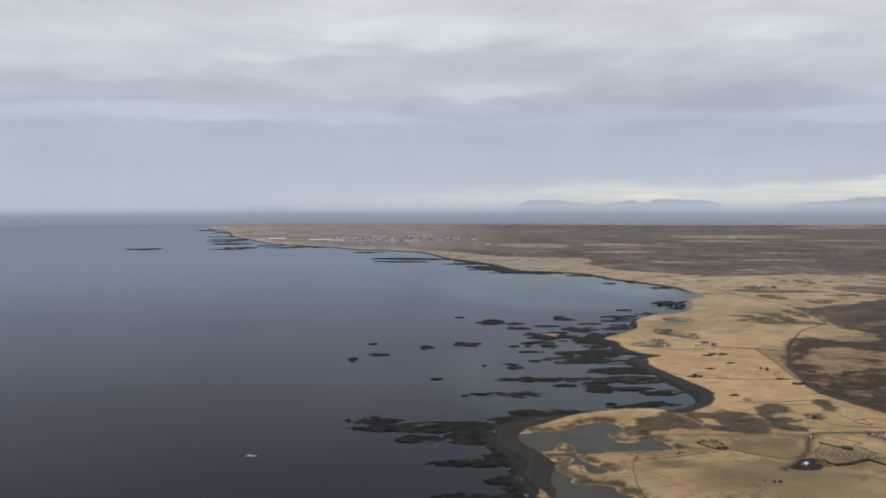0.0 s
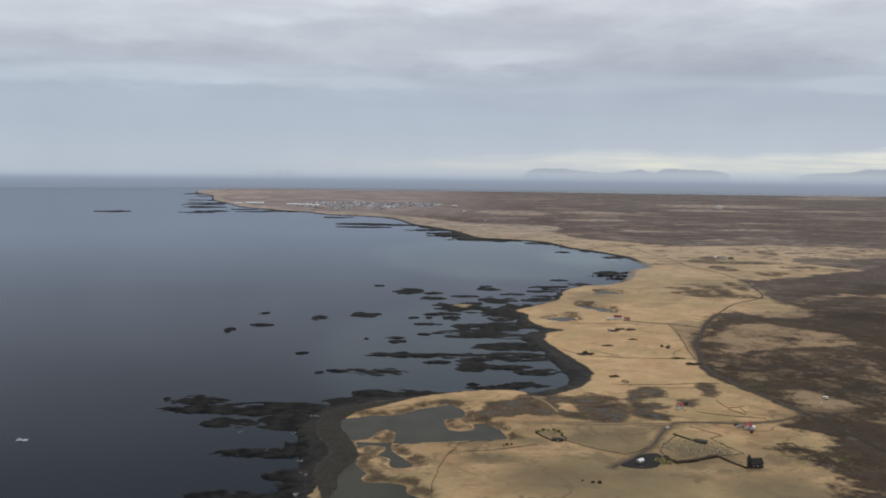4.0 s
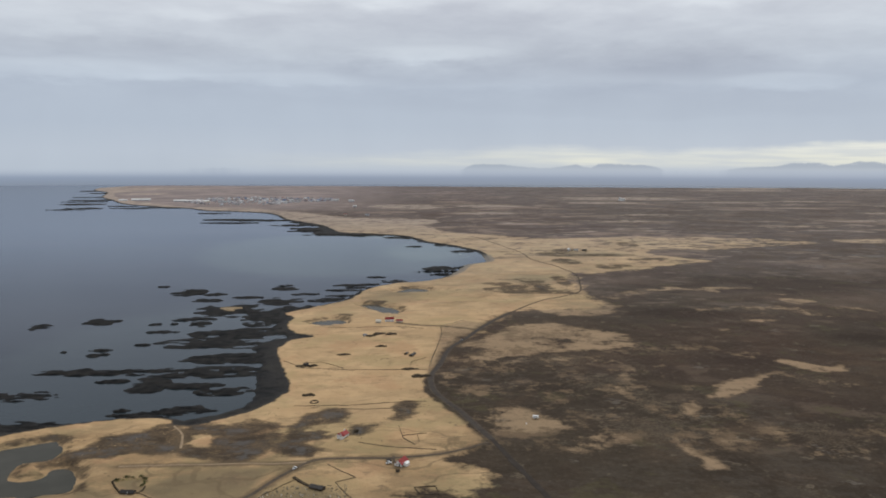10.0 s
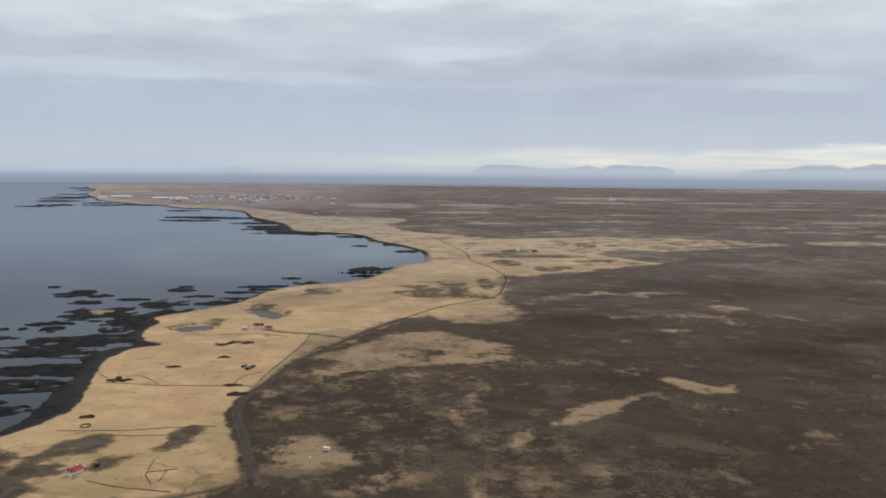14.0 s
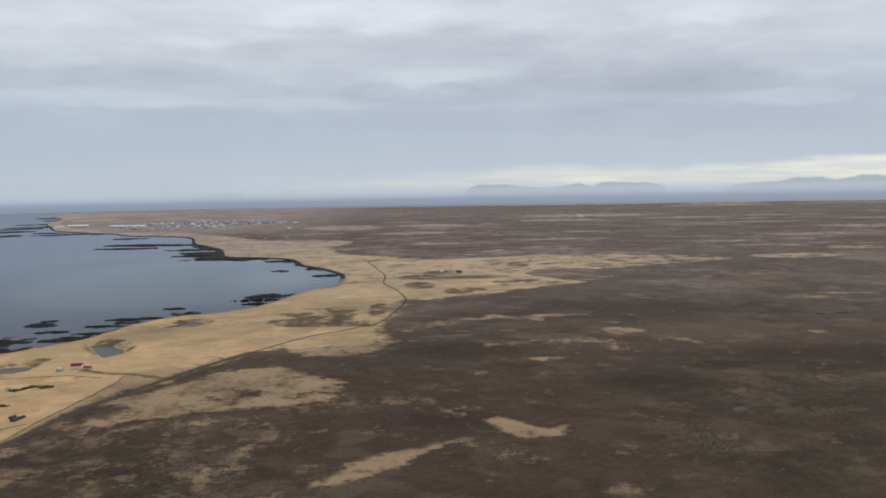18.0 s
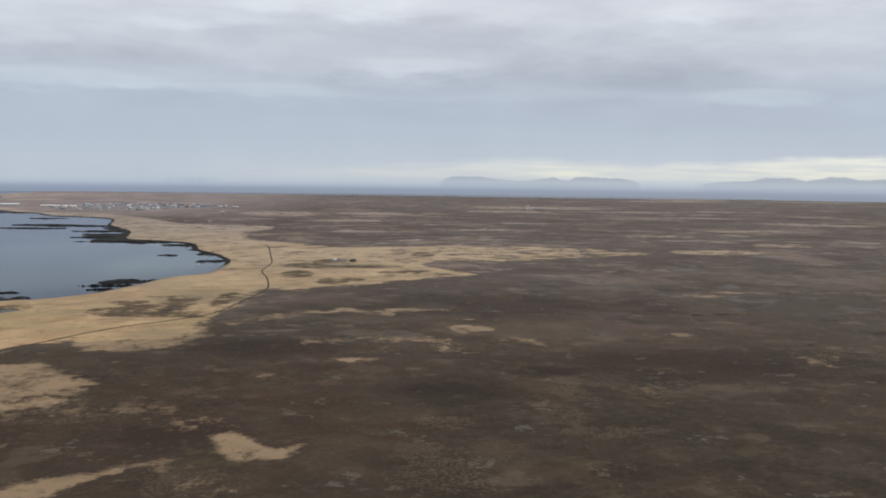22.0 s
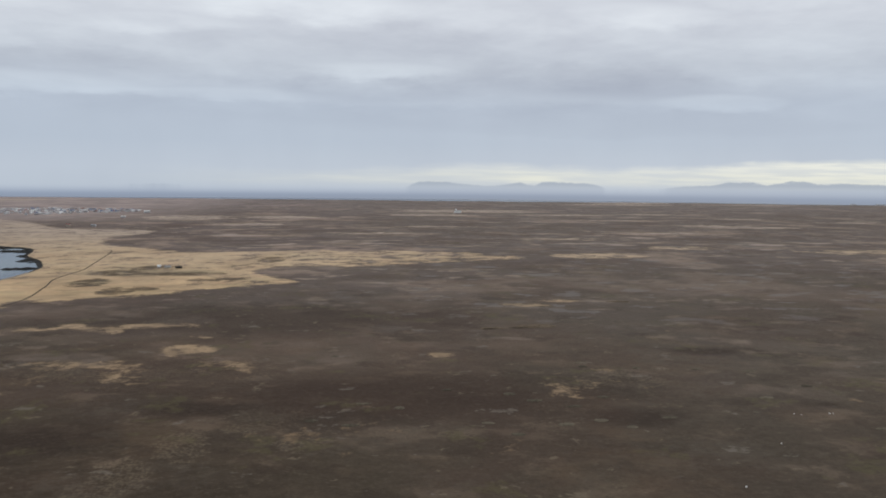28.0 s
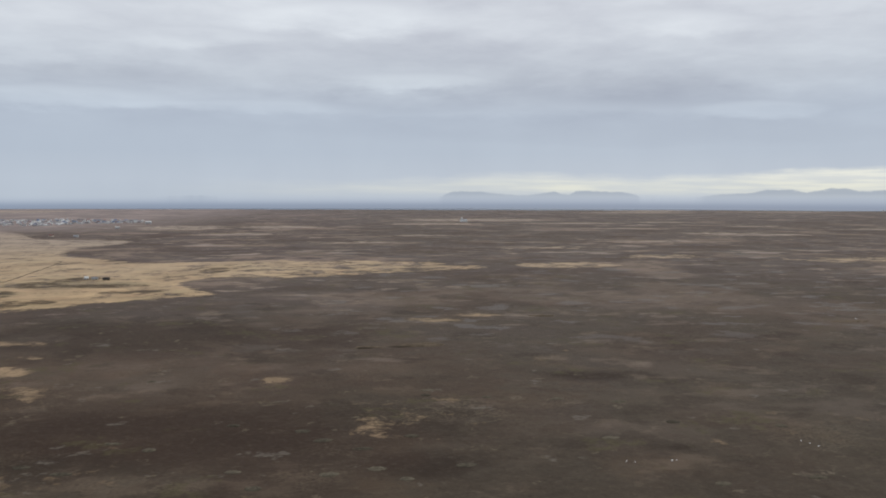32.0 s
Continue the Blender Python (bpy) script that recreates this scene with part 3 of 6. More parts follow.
# town walls and roofs: distance haze put into their grey
TOWNWHITE = plain("haze_greyed_town_wall", (0.54, 0.54, 0.54), 0.8, 0.35)
TOWNROOF = plain("haze_greyed_town_roof", (0.27, 0.26, 0.27), 0.7, 0.3)
FADEDRED = plain("faded_red_town_roof", (0.21, 0.085, 0.075), 0.7, 0.3)
BLUEROOF = plain("blue_iron_roof", (0.09, 0.14, 0.24), 0.5, 0.2)
CREAM = plain("cream_painted_wall", (0.58, 0.54, 0.45), 0.75, 0.1)
FOAM = plain("white_sea_foam", (0.75, 0.78, 0.8), 0.6, 0.1, 4.0)
LICHENROCK = plain("lichened_outcrop_rock", (0.088, 0.076, 0.056), 0.95, 0.5, 0.9)
POST = plain("weathered_grey_wood", (0.16, 0.14, 0.12), 0.9, 0.3, 6.0)
PATHDUST = plain("trodden_path_dust", (0.27, 0.20, 0.13), 0.95, 0.25, 0.4)


# ---- the plan: coast, reefs, pools and vegetation, in plan units ----
def spline(points, closed=False, cuts=4):
    p = np.array(points, float)
    n = len(p)
    get = (lambda i: p[i % n]) if closed else (lambda i: p[min(max(i, 0), n - 1)])
    out = []
    for i in range(n if closed else n - 1):
        a, b, c, d = get(i - 1), get(i), get(i + 1), get(i + 2)
        for k in range(cuts):
            t = k / cuts
            out.append(0.5 * (2 * b + (c - a) * t + (2 * a - 5 * b + 4 * c - d) * t * t + (3 * b - a - 3 * c + d) * t ** 3))
    if not closed:
        out.append(p[-1])
    return np.array(out)


COAST_NEAR = [(27, 171), (27, 182), (23, 194), (21, 203), (23, 211), (21, 219), (17, 230), (17, 243), (23, 250), (40, 260), (58, 268), (68, 270),
              (74, 268), (76, 264), (80, 263), (84, 266), (89, 270.5), (94, 277), (97.5, 285), (98.5, 295), (95.5, 311), (92, 325), (90, 336), (89, 346), (92, 358), (100, 364),
              (92, 370), (87, 387), (88, 403), (83, 412), (97, 430), (108, 446)]
COAST_BAY = [(112, 462), (115, 475), (123, 491), (135, 502), (147, 506), (161, 525), (172, 557), (178, 582), (193, 597), (196, 622), (196, 662),
             (186, 695), (175, 720), (159, 748), (148, 790), (134, 816), (107, 832), (80, 849), (69, 894), (55, 946), (26, 1005), (2, 1060)]
COAST_POINT = [(-20, 1147), (-49, 1205), (-95, 1239), (-137, 1260), (-179, 1330), (-220, 1360), (-272, 1415), (-329, 1490), (-393, 1634),
               (-477, 1819), (-561, 2100), (-630, 2250), (-682, 2350), (-740, 2560), (-735, 2720)]
COAST_BACK = [(-649, 2800), (-457, 2810), (-161, 2770), (221, 2735), (590, 2670), (943, 2600), (1160, 2590), (1438, 2600), (1700, 2490), (2000, 2440), (2400, 2520), (3300, 2700)]
COAST_SOUTH = [(-420, -3300), (-200, -900), (-60, -250), (0, 20), (22, 120)]
LAGOON = [(23, 241), (32, 244), (40, 248), (48, 254), (52, 256), (56, 250), (55, 244), (50, 241), (52, 233), (58, 233), (58, 238), (63, 236), (66, 227), (62, 225), (54, 223), (45, 222),
          (38, 221), (37, 225), (37, 231), (34, 232), (31, 226), (27, 223), (25, 230), (23, 235)]
LAGOON_MIDDLE = [(28, 222), (32, 222), (38, 223), (38, 217), (40, 213), (44, 208), (43, 205), (38, 205), (38, 211), (35, 213), (35, 218), (31, 219), (30, 215)]
LAGOON_SOUTH = [(30, 211), (31, 207), (33, 202), (33, 197), (40, 196), (42, 195), (43, 191), (46, 189), (47, 183), (47, 172), (28, 171), (28, 182), (27, 191), (27, 200), (28, 207)]
GRAVEL_BAR = [(28, 171), (26, 182), (22, 194), (20, 203), (22, 211), (20, 219), (16, 230), (16, 243), (22, 251), (33, 257), (43, 263), (43, 260), (31, 248), (24.5, 242), (24.5, 235), (26.5, 229), (28.5, 222), (31, 213), (30.5, 207), (30, 198), (31, 182), (32, 172)]
POOL_NORTH = [(129.7, 471.9), (132.2, 478.0), (139.9, 484.9), (146.3, 482.5), (147.6, 474.7), (143.2, 467.1), (134.9, 466.9)]
POOLS = [[(95.4, 393.1), (98.2, 398.4), (107.0, 399.4), (109.8, 391.8), (106, 388), (101.9, 385.6)],
         [(113.1, 434.8), (120, 434), (124.6, 430.8), (131.6, 419.9), (130.0, 409.2), (125, 411), (119.8, 422.7)], POOL_NORTH]
REEF_SPIT = [(17, 250), (13, 240), (12, 228), (16, 218), (18, 208), (15, 200), (17, 190), (18, 165), (28, 165), (27, 182), (24, 194), (22, 203), (24, 211), (22, 219), (18, 230), (18, 243), (24, 251), (42, 262), (38, 265), (24, 258)]
REEF_COVE = [(80, 423), (87, 410), (89, 395), (85, 380), (96, 370), (93, 357), (91, 341), (93, 326), (97, 312), (100, 291), (90, 274), (80, 264), (75, 262),
             (72, 267), (79, 271), (86, 277.5), (91, 287), (91.5, 297), (87, 311), (86, 322), (84, 335), (81, 347), (84, 358), (90, 368), (83, 380), (84, 395), (81, 410), (76, 425)]
REEF_FAR = [(20, 986), (61, 963), (76, 880), (119, 842), (96, 826), (71, 829), (52, 837), (62, 879), (32, 882), (55, 928)]
FARMLAND = [(-140, -320), (60, -300), (150, -210), (128, -90), (152, 10), (138, 90), (136, 150), (134, 190), (137, 205), (134, 218), (142, 219), (145, 228), (138, 236), (148, 244), (143, 268), (138, 284), (137, 293), (138, 304), (142, 318),
            (147, 338), (154, 354), (165, 381), (176, 403), (190, 412), (212, 410), (224, 424), (222, 442), (225, 462), (225, 478),
            (227, 500), (234, 531), (243, 527), (256, 534), (280, 546), (308, 570), (336, 583), (321, 612), (315, 640), (330, 668), (371, 660), (421, 685), (470, 705)]
FARMLAND_NORTH = [(480, 722), (420, 766), (380, 762), (348, 775), (306, 765), (267, 758), (237, 780), (214, 805), (186, 826), (165, 919), (187, 989), (160, 1040),
                  (84, 1050), (36, 1140), (-38, 1252), (-118, 1318), (-212, 1376), (-342, 1585), (-462, 1840), (-600, 2300), (-690, 2650), (-900, 2600), (-900, 1000)]
MAIN_ROAD = [(166, 60), (164, 150), (160, 190), (157, 211), (153, 231), (150, 247), (145, 268), (140, 284), (139, 293), (139.5, 304), (143, 318), (147.5, 338), (154.5, 354),
             (166, 381), (177, 402), (196, 433), (212, 449), (222, 463), (228, 488), (233, 515), (234, 536), (229, 572), (222.5, 604), (223, 632), (222, 656), (216, 700), (209, 752), (204, 778)]
TRACKS = [[(88, 204), (95, 211), (101, 219), (105.5, 228), (111, 236.5), (118, 237.6), (126, 237), (136, 238), (143, 241), (149, 245)],
          [(72, 236), (84, 236.6), (95, 236.4), (104, 235.6), (110, 236)], [(128, 238), (128, 235), (129, 232)],
          [(76.2, 262.5), (79.6, 256.2), (81.6, 246.9)], [(130, 384), (138, 379.5), (147, 376), (154, 372), (160, 369)]]
# marshy hollows, hayfields and rough strips in the farmland
MARSHES = [[(58.7, 241.7), (60.8, 246.2), (63.1, 255.1), (70.3, 256.7), (75.5, 262.6), (79.6, 256.2), (82.0, 245.9), (77.7, 245.2), (72.2, 244.6), (66.1, 240.9)],
           [(78.8, 264.0), (87.7, 263.4), (93.9, 264.7), (100.2, 262.0), (102.8, 252.6), (100.9, 246.6), (99.0, 242.9), (95.5, 237.6), (88.1, 239.5), (82.7, 244.9), (80.5, 254.0)],
           [(102.2, 246.5), (103.5, 256.8), (106.5, 267.0), (113.2, 274.1), (116.4, 266.4), (114.8, 263.6), (108.5, 262.9), (106.9, 257.7), (112.2, 255.2), (112.1, 252.0), (107.3, 248.6), (111.0, 243.1), (110.2, 239.4), (104.6, 241.6)],
           [(128.3, 264.8), (131.6, 278.6), (133.4, 276.0), (131.6, 268.0), (130.4, 264.5)], [(117.9, 254.9), (119.3, 258.5), (122.7, 259.0), (120.2, 253.6)]]
MARSH_ISLAND = [(81.6, 256.0), (84.4, 258.0), (87.7, 253.5), (87.5, 247.5), (84.4, 246.7)]
HAYFIELDS = [[(79.8, 223.8), (86.6, 216.2), (93.2, 212.6), (99.4, 217.0), (103.3, 232.7), (95.6, 234.1), (85.2, 231.0)], [(66.4, 222.5), (70.3, 224.4), (76.3, 221.1), (76.2, 218.2), (69.1, 219.4)], [(77.0, 222.5), (74.6, 227.3), (77, 228.8), (79, 228.2), (79.6, 224.2)]]
ROUGH = [[(138.5, 305), (140.5, 324), (143, 339), (147, 373), (157, 386), (166, 381), (154, 354), (147, 338), (142, 318)]]
MOTTLED = [[(151, 243), (150, 262), (158, 276), (172, 282), (186, 300), (197, 290), (189, 258), (176, 244)], [(200.8, 318.9), (206.3, 318.6), (203.6, 301.2), (206.1, 285.5), (193.5, 257.5), (187.9, 260.7), (188.7, 276.2)], [(147.2, 326.8), (172.5, 322.5), (175.9, 281.0), (152, 277), (146.6, 298.9)]]
PATCHES = [
    [(209, 275), (214, 280), (218, 287), (226, 295), (236, 299), (241, 297), (236, 292), (231, 285), (224, 278), (217, 275)],
    [(248, 316), (254, 318), (259, 312), (262, 309), (270, 311), (266, 300), (255, 298), (251, 303)],
    [(189, 248), (193, 247), (194, 239), (196, 232), (196, 225), (191, 225), (188, 236)],
    [(152.4, 270.9), (158, 273), (162.3, 266.2), (166.5, 259.2), (168.9, 254.6), (165.0, 249.3), (156.8, 248), (152.1, 251), (151.3, 260)],
    [(152, 345), (165, 360), (173.5, 376), (189, 380), (207, 366), (215, 354), (211, 341), (200, 335), (180, 330), (168, 325), (156, 318), (151, 328)],
    [(192, 404), (200, 397), (212, 395), (221, 401), (228, 420), (226, 437), (212, 439), (204, 425)],
    [(200, 272), (208, 276), (208, 269), (202, 256), (199, 263)], [(239, 299), (243, 305), (248, 303), (244, 298)],
    [(230, 446), (245, 460), (262, 471), (272, 473), (281, 463), (303, 476), (304, 471), (282, 455), (271, 465), (262, 463), (246, 453), (233, 441)]]
# ellipses: centre, half sizes
TAN = [(313, 427, 4.5, 6), (291, 410, 15, 3), (536, 722, 33, 20), (387, 414, 3, 3), (286, 412, 12, 3), (275, 382, 3, 1.6), (254, 364, 2, 2), (316, 428, 6, 4), (317, 447, 2.5, 2), (448, 514, 6.5, 3),
       (433, 505, 8, 4), (297, 469, 10, 3), (203, 243, 3, 6), (269, 268, 2.5, 3)]
TAN_MOTTLED = [(195, 273, 7, 14), (202, 310, 5, 12), (203, 261, 6, 8), (186, 293, 12, 8), (180, 320, 16, 10), (349, 340, 5, 4), (379, 343, 6, 4), (460, 437, 5, 3), (190, 252, 14, 12), (226, 246, 10, 10), (250, 290, 12, 8), (300, 400, 30, 10), (345, 360, 14, 8), (220, 330, 18, 8), (420, 380, 14, 8), (490, 360, 12, 9)]
TAN_FAR = [(163, 1316, 43, 50), (603, 1650, 120, 40), (1106, 2247, 139, 60), (176, 1370, 28, 50), (516, 1492, 60, 40), (263, 1157, 40, 25), (288, 1366, 50, 45),
           (870, 1110, 37, 18), (-560, 2261, 60, 220), (-500, 2390, 120, 100), (-425, 1945, 50, 60), (740, 1500, 70, 30), (400, 980, 30, 14), (1500, 2300, 160, 40), (81, 960, 35, 40), (150, 1350, 50, 60), (134, 993, 38, 26), (606, 1726, 120, 40), (1212, 2440, 122, 60), (890, 1109, 24, 14), (621, 790, 16, 10), (902, 1540, 44, 24),
           (1559, 2269, 75, 50), (826, 1135, 35, 18), (749, 750, 32, 12), (690, 980, 30, 10), (560, 900, 24, 9), (760, 1290, 36, 12), (980, 1350, 30, 12), (470, 1120, 30, 12), (1090, 1250, 34, 12)]
DARK = [(262, 556, 7, 9), (204, 497, 8, 9), (203, 461, 18, 8), (107, 276, 3, 2), (153, 335, 5, 5), (270, 565, 10, 8), (184, 491, 9, 7), (200, 492, 6, 6),
        (265, 562, 7, 8), (202, 504, 10, 5), (199, 469, 9, 6), (181, 464, 6, 4), (274, 627, 28, 9), (155, 333, 4, 6), (150, 345, 4, 4), (192, 479, 9, 6),
        (187, 468, 14, 12), (206, 485, 6, 22), (221, 500, 5, 22), (261, 655, 15, 12), (245, 632, 15, 16), (192, 468, 11, 7), (190, 508, 5, 4), (216, 455, 5, 5), (319, 703, 8, 20), (264, 560, 9, 12), (243, 588, 9, 18), (330, 640, 16, 10), (300, 600, 14, 8), (120, 436, 6, 6), (108, 404, 5, 4)]
FIELDS = [(62, 209, 9, 4), (84, 196, 24, 15), (111, 216, 8, 7), (120, 190, 14, 10), (130, 450, 14, 20), (245, 590, 12, 12), (263, 632, 42, 17), (214, 418, 13, 16), (205, 505, 16, 24)]
PALE = [(293, 292, 12, 12), (328, 343, 5, 11), (325, 313.5, 9, 4), (349, 337.5, 3, 4), (339, 312, 6, 3), (296, 322, 8, 5), (341, 351, 9, 4), (330, 342, 6, 11), (361, 365, 5, 3), (399, 347, 8, 5), (449, 388, 6, 4), (386, 410, 4, 7), (402, 362, 6, 10), (372, 415, 5.5, 12), (430, 384, 10, 11), (490, 359, 10, 12), (482, 527, 27, 16), (322, 325, 7, 15), (331, 312, 9, 5), (362, 369, 6, 4),
        (369, 345, 7, 4), (182, 254, 7, 16), (226, 243, 9, 12), (453, 525, 16, 16), (290, 304, 6, 9), (112, 217, 9, 8)]
# ellipses in which the heath colour is darker
DARK_HEATH = [(463, 412, 11, 7), (418, 351, 14, 9), (330, 366, 14, 9), (463, 355, 2, 2), (300, 350, 20, 12), (250, 400, 25, 16), (236, 320, 20, 12), (372, 372, 55, 26), (330, 480, 80, 40)]
R_SHEET, MID = 4700.0, (300.0, 165.0)


def value_noise(x, y, size, seed, octaves=4):
    """Smooth noise about 0, within about half."""
    total, amp = np.zeros_like(x), 0.5
    for o in range(octaves):
        u, v = x / size + 17.3 * seed, y / size - 9.1 * seed
        i, j = np.floor(u), np.floor(v)
        fu, fv = u - i, v - j
        fu, fv = fu * fu * (3 - 2 * fu), fv * fv * (3 - 2 * fv)

        def corner(a, b):
            s = np.sin((i + a) * 127.1 + (j + b) * 311.7 + seed * 74.7) * 43758.5453
            return s - np.floor(s) - 0.5
        total += amp * ((corner(0, 0) * (1 - fu) + corner(1, 0) * fu) * (1 - fv) + (corner(0, 1) * (1 - fu) + corner(1, 1) * fu) * fv)
        size, amp, seed = size / 2, amp / 2, seed + 1
    return total


def inside_by(x, y, poly, reach=60.0):
    """How far a place lies inside an outline, in metres (outside: below nought), to about reach."""
    poly = np.asarray(poly)
    out = np.full(x.shape, -reach)
    lo, hi = poly.min(0) - reach, poly.max(0) + reach
    near = np.nonzero((x > lo[0]) & (x < hi[0]) & (y > lo[1]) & (y < hi[1]))[0]
    for some in np.array_split(near, max(1, len(near) // 60000)):
        px, py = x[some], y[some]
        best, odd = np.full(px.shape, 1e12), np.zeros(px.shape, bool)
        for (ax, ay), (bx, by) in zip(poly, np.roll(poly, -1, 0)):
            dx, dy = bx - ax, by - ay
            t = np.clip(((px - ax) * dx + (py - ay) * dy) / (dx * dx + dy * dy + 1e-9), 0, 1)
            best = np.minimum(best, (px - ax - t * dx) ** 2 + (py - ay - t * dy) ** 2)
            if ay != by:
                odd ^= ((ay > py) != (by > py)) & (px < (bx - ax) * (py - ay) / (by - ay) + ax)
        out[some] = np.clip(np.where(odd, 1, -1) * np.sqrt(best), -reach, reach)
    return out


def in_ellipse(x, y, cx, cy, rx, ry):
    q = np.sqrt(((x - cx * U) / (rx * U)) ** 2 + ((y - cy * U) / (ry * U)) ** 2)
    return np.clip((1 - q) * min(rx, ry) * U, -60, 60)


def by_line(x, y, line, reach):
    """One on a line, falling to nought at reach (metres)."""
    out = np.zeros(x.shape)
    lo, hi = line.min(0) - reach, line.max(0) + reach
    near = np.nonzero((x > lo[0]) & (x < hi[0]) & (y > lo[1]) & (y < hi[1]))[0]
    px, py = x[near], y[near]
    best = np.full(px.shape, 1e12)
    for (ax, ay), (bx, by) in zip(line[:-1], line[1:]):
        dx, dy = bx - ax, by - ay
        t = np.clip(((px - ax) * dx + (py - ay) * dy) / (dx * dx + dy * dy + 1e-9), 0, 1)
        best = np.minimum(best, (px - ax - t * dx) ** 2 + (py - ay - t * dy) ** 2)
    out[near] = np.clip(1 - np.sqrt(best) / reach, 0, 1)
    return out


coast = np.concatenate([spline(COAST_SOUTH + COAST_NEAR + COAST_BAY + COAST_POINT, cuts=3), spline(COAST_BACK, cuts=2), [(3300, -3300)]]) * U
farmland = np.concatenate([spline(FARMLAND + FARMLAND_NORTH, cuts=2), [(-900, -320)]]) * U
reefs = [spline(r, True, 3) * U for r in (REEF_SPIT, REEF_COVE, REEF_FAR)]
lagoons = [spline(r, True, 3) * U for r in (LAGOON, LAGOON_MIDDLE, LAGOON_SOUTH)]
gravel_bar = spline(GRAVEL_BAR, True, 2) * U
pools = [spline(p, True, 4) * U for p in POOLS]
ways = [(spline(MAIN_ROAD[:15], cuts=2) * U, 5.0)] + [(spline(t, cuts=2) * U, 3.6) for t in TRACKS]


def survey(x, y):
    """Height, ground cover and distance-haze weight at places (arrays, metres)."""
    ripple = value_noise(x, y, 9.0, 3.0) * 5.0
    wide = value_noise(x, y, 160.0, 8.0, 5)
    d = inside_by(x, y, coast, 90.0) + ripple * 0.6
    z = np.where(d < 0, 1.25 + 0.30 * d, 1.25 + 1.5 * (1 - np.exp(-np.maximum(d, 0) / 45.0)))
    z = z + np.where(d > 0, np.minimum(d / 25.0, 1.0), 0) * (2.2 * wide + 0.7 * value_noise(x, y, 22.0, 5.0))
    inland = np.maximum(d, 0)
    z = z + np.clip((y - 2600) / 1500.0, 0, 1) * np.minimum(inland / 90, 1) * 5.0
    z = np.maximum(z, np.where(d > 4, 0.5, -20))
    reef = np.max([inside_by(x, y, r, 30.0) for r in reefs], 0)
    skin = np.clip(0.22 * (reef + ripple * 2.6), -20, 0.75) + 0.32 * value_noise(x, y, 5.0, 2.0) * (reef > -3)
    z = np.where(d < 6, np.maximum(z, skin), z)
    pool = np.max([inside_by(x, y, p, 20.0) for p in lagoons] + [inside_by(x, y, p, 20.0) for p in pools], 0) + ripple * 1.1
    z = np.where(pool > -4, np.minimum(z, 0.34 - 0.26 * (pool + 0.6)), z)
    z = np.clip(z, -6.0, None)
    grass = inside_by(x, y, farmland)
    # along the coast road the hayfields end sharply at the verge
    grass = np.where((x / U > 112) & (x / U < 160), grass * (1 + 4 * np.clip(1.6 - np.abs(y / U - 285) / 40, 0, 1)), grass)
    grass = np.clip(grass, -60, 60)
    fields = grass.copy()
    for k, p in enumerate(PATCHES):
        grass = np.maximum(grass, np.minimum((inside_by(x, y, np.array(p, float) * U) - (0.0 if k in (3, 4, 5, 8) else 2.4)) * (1.6 if k in (3, 4, 5, 8) else 3.0), (7.0, 7.0, 6.0, 1.5, 5.5, 2.5, 6.0, 6.0, -1.5)[k]))
    for e in TAN:
        grass = np.maximum(grass, np.minimum(in_ellipse(x, y, *e) * 2.0, 1.5))
    for e in TAN_MOTTLED:
        grass = np.maximum(grass, np.minimum(in_ellipse(x, y, *e), -7.0 if e[0] < 330 else -9.5))
    for e in TAN_FAR:
        grass = np.maximum(grass, np.minimum(in_ellipse(x, y, *e) * 0.4, 3.0))
    for p in MOTTLED:
        grass = np.maximum(grass, np.minimum(inside_by(x, y, np.array(p) * U), -5.0))
    meagre = np.clip((grass - fields) / 4, 0, 1) * (fields < 0)
    grass = np.minimum(grass, np.clip(30 - (y / U - 430) / 8, 5.0, 60))
    east = np.clip((x / U - 285) / 24.0, 0, 14)
    grass = np.where((x / U > 285) & (x / U < 490) & (y / U > 540) & (y / U < 790), np.minimum(grass, 6.0 - east), grass)
    marsh = np.max([inside_by(x, y, np.array(p) * U, 30.0) for p in MARSHES] + [np.minimum(in_ellipse(x, y, *e) - 3.0, -0.7) for e in DARK], 0)
    marsh = np.minimum(marsh, np.maximum(-1.6 * inside_by(x, y, np.array(MARSH_ISLAND) * U, 20.0), -14))
    marsh = np.maximum(np.clip(marsh * 1.5, -26, 2), np.where(pool > -8, -1.0 - 1.5 * np.abs(pool + 1.9), -26))
    verge = np.max([by_line(x, y, w, r) for w, r in ways], 0)
    hay = np.max([inside_by(x, y, np.array(p) * U, 20.0) for p in HAYFIELDS], 0)
    rough = np.max([inside_by(x, y, np.array(p) * U, 20.0) for p in ROUGH], 0)
    soft = lambda some: np.clip(np.max([in_ellipse(x, y, *e) / (min(e[2:]) * U) for e in some], 0) * 1.6 + 0.2, 0, 1)
    shore = np.where(pool > -6, 9.0, np.minimum(d, 20.0))
    # distance-haze weight for the colours, growing northward, broken by noise
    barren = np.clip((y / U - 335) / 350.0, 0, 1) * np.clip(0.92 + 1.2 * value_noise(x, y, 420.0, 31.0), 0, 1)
    meagre = np.maximum(meagre, np.clip(rough / 4 + 0.4, 0, 0.8))
    field = np.maximum(soft(FIELDS), np.clip(hay / 3 + 0.5, 0, 1))
    return z, grass, shore, field, soft(PALE + TAN_MOTTLED), soft(DARK_HEATH), barren, np.clip(inside_by(x, y, gravel_bar, 20.0) / 3 + 0.1, 0, 1), meagre, marsh, verge


def height(x, y):
    return float(survey(np.array([float(x)]), np.array([float(y)]))[0][0])


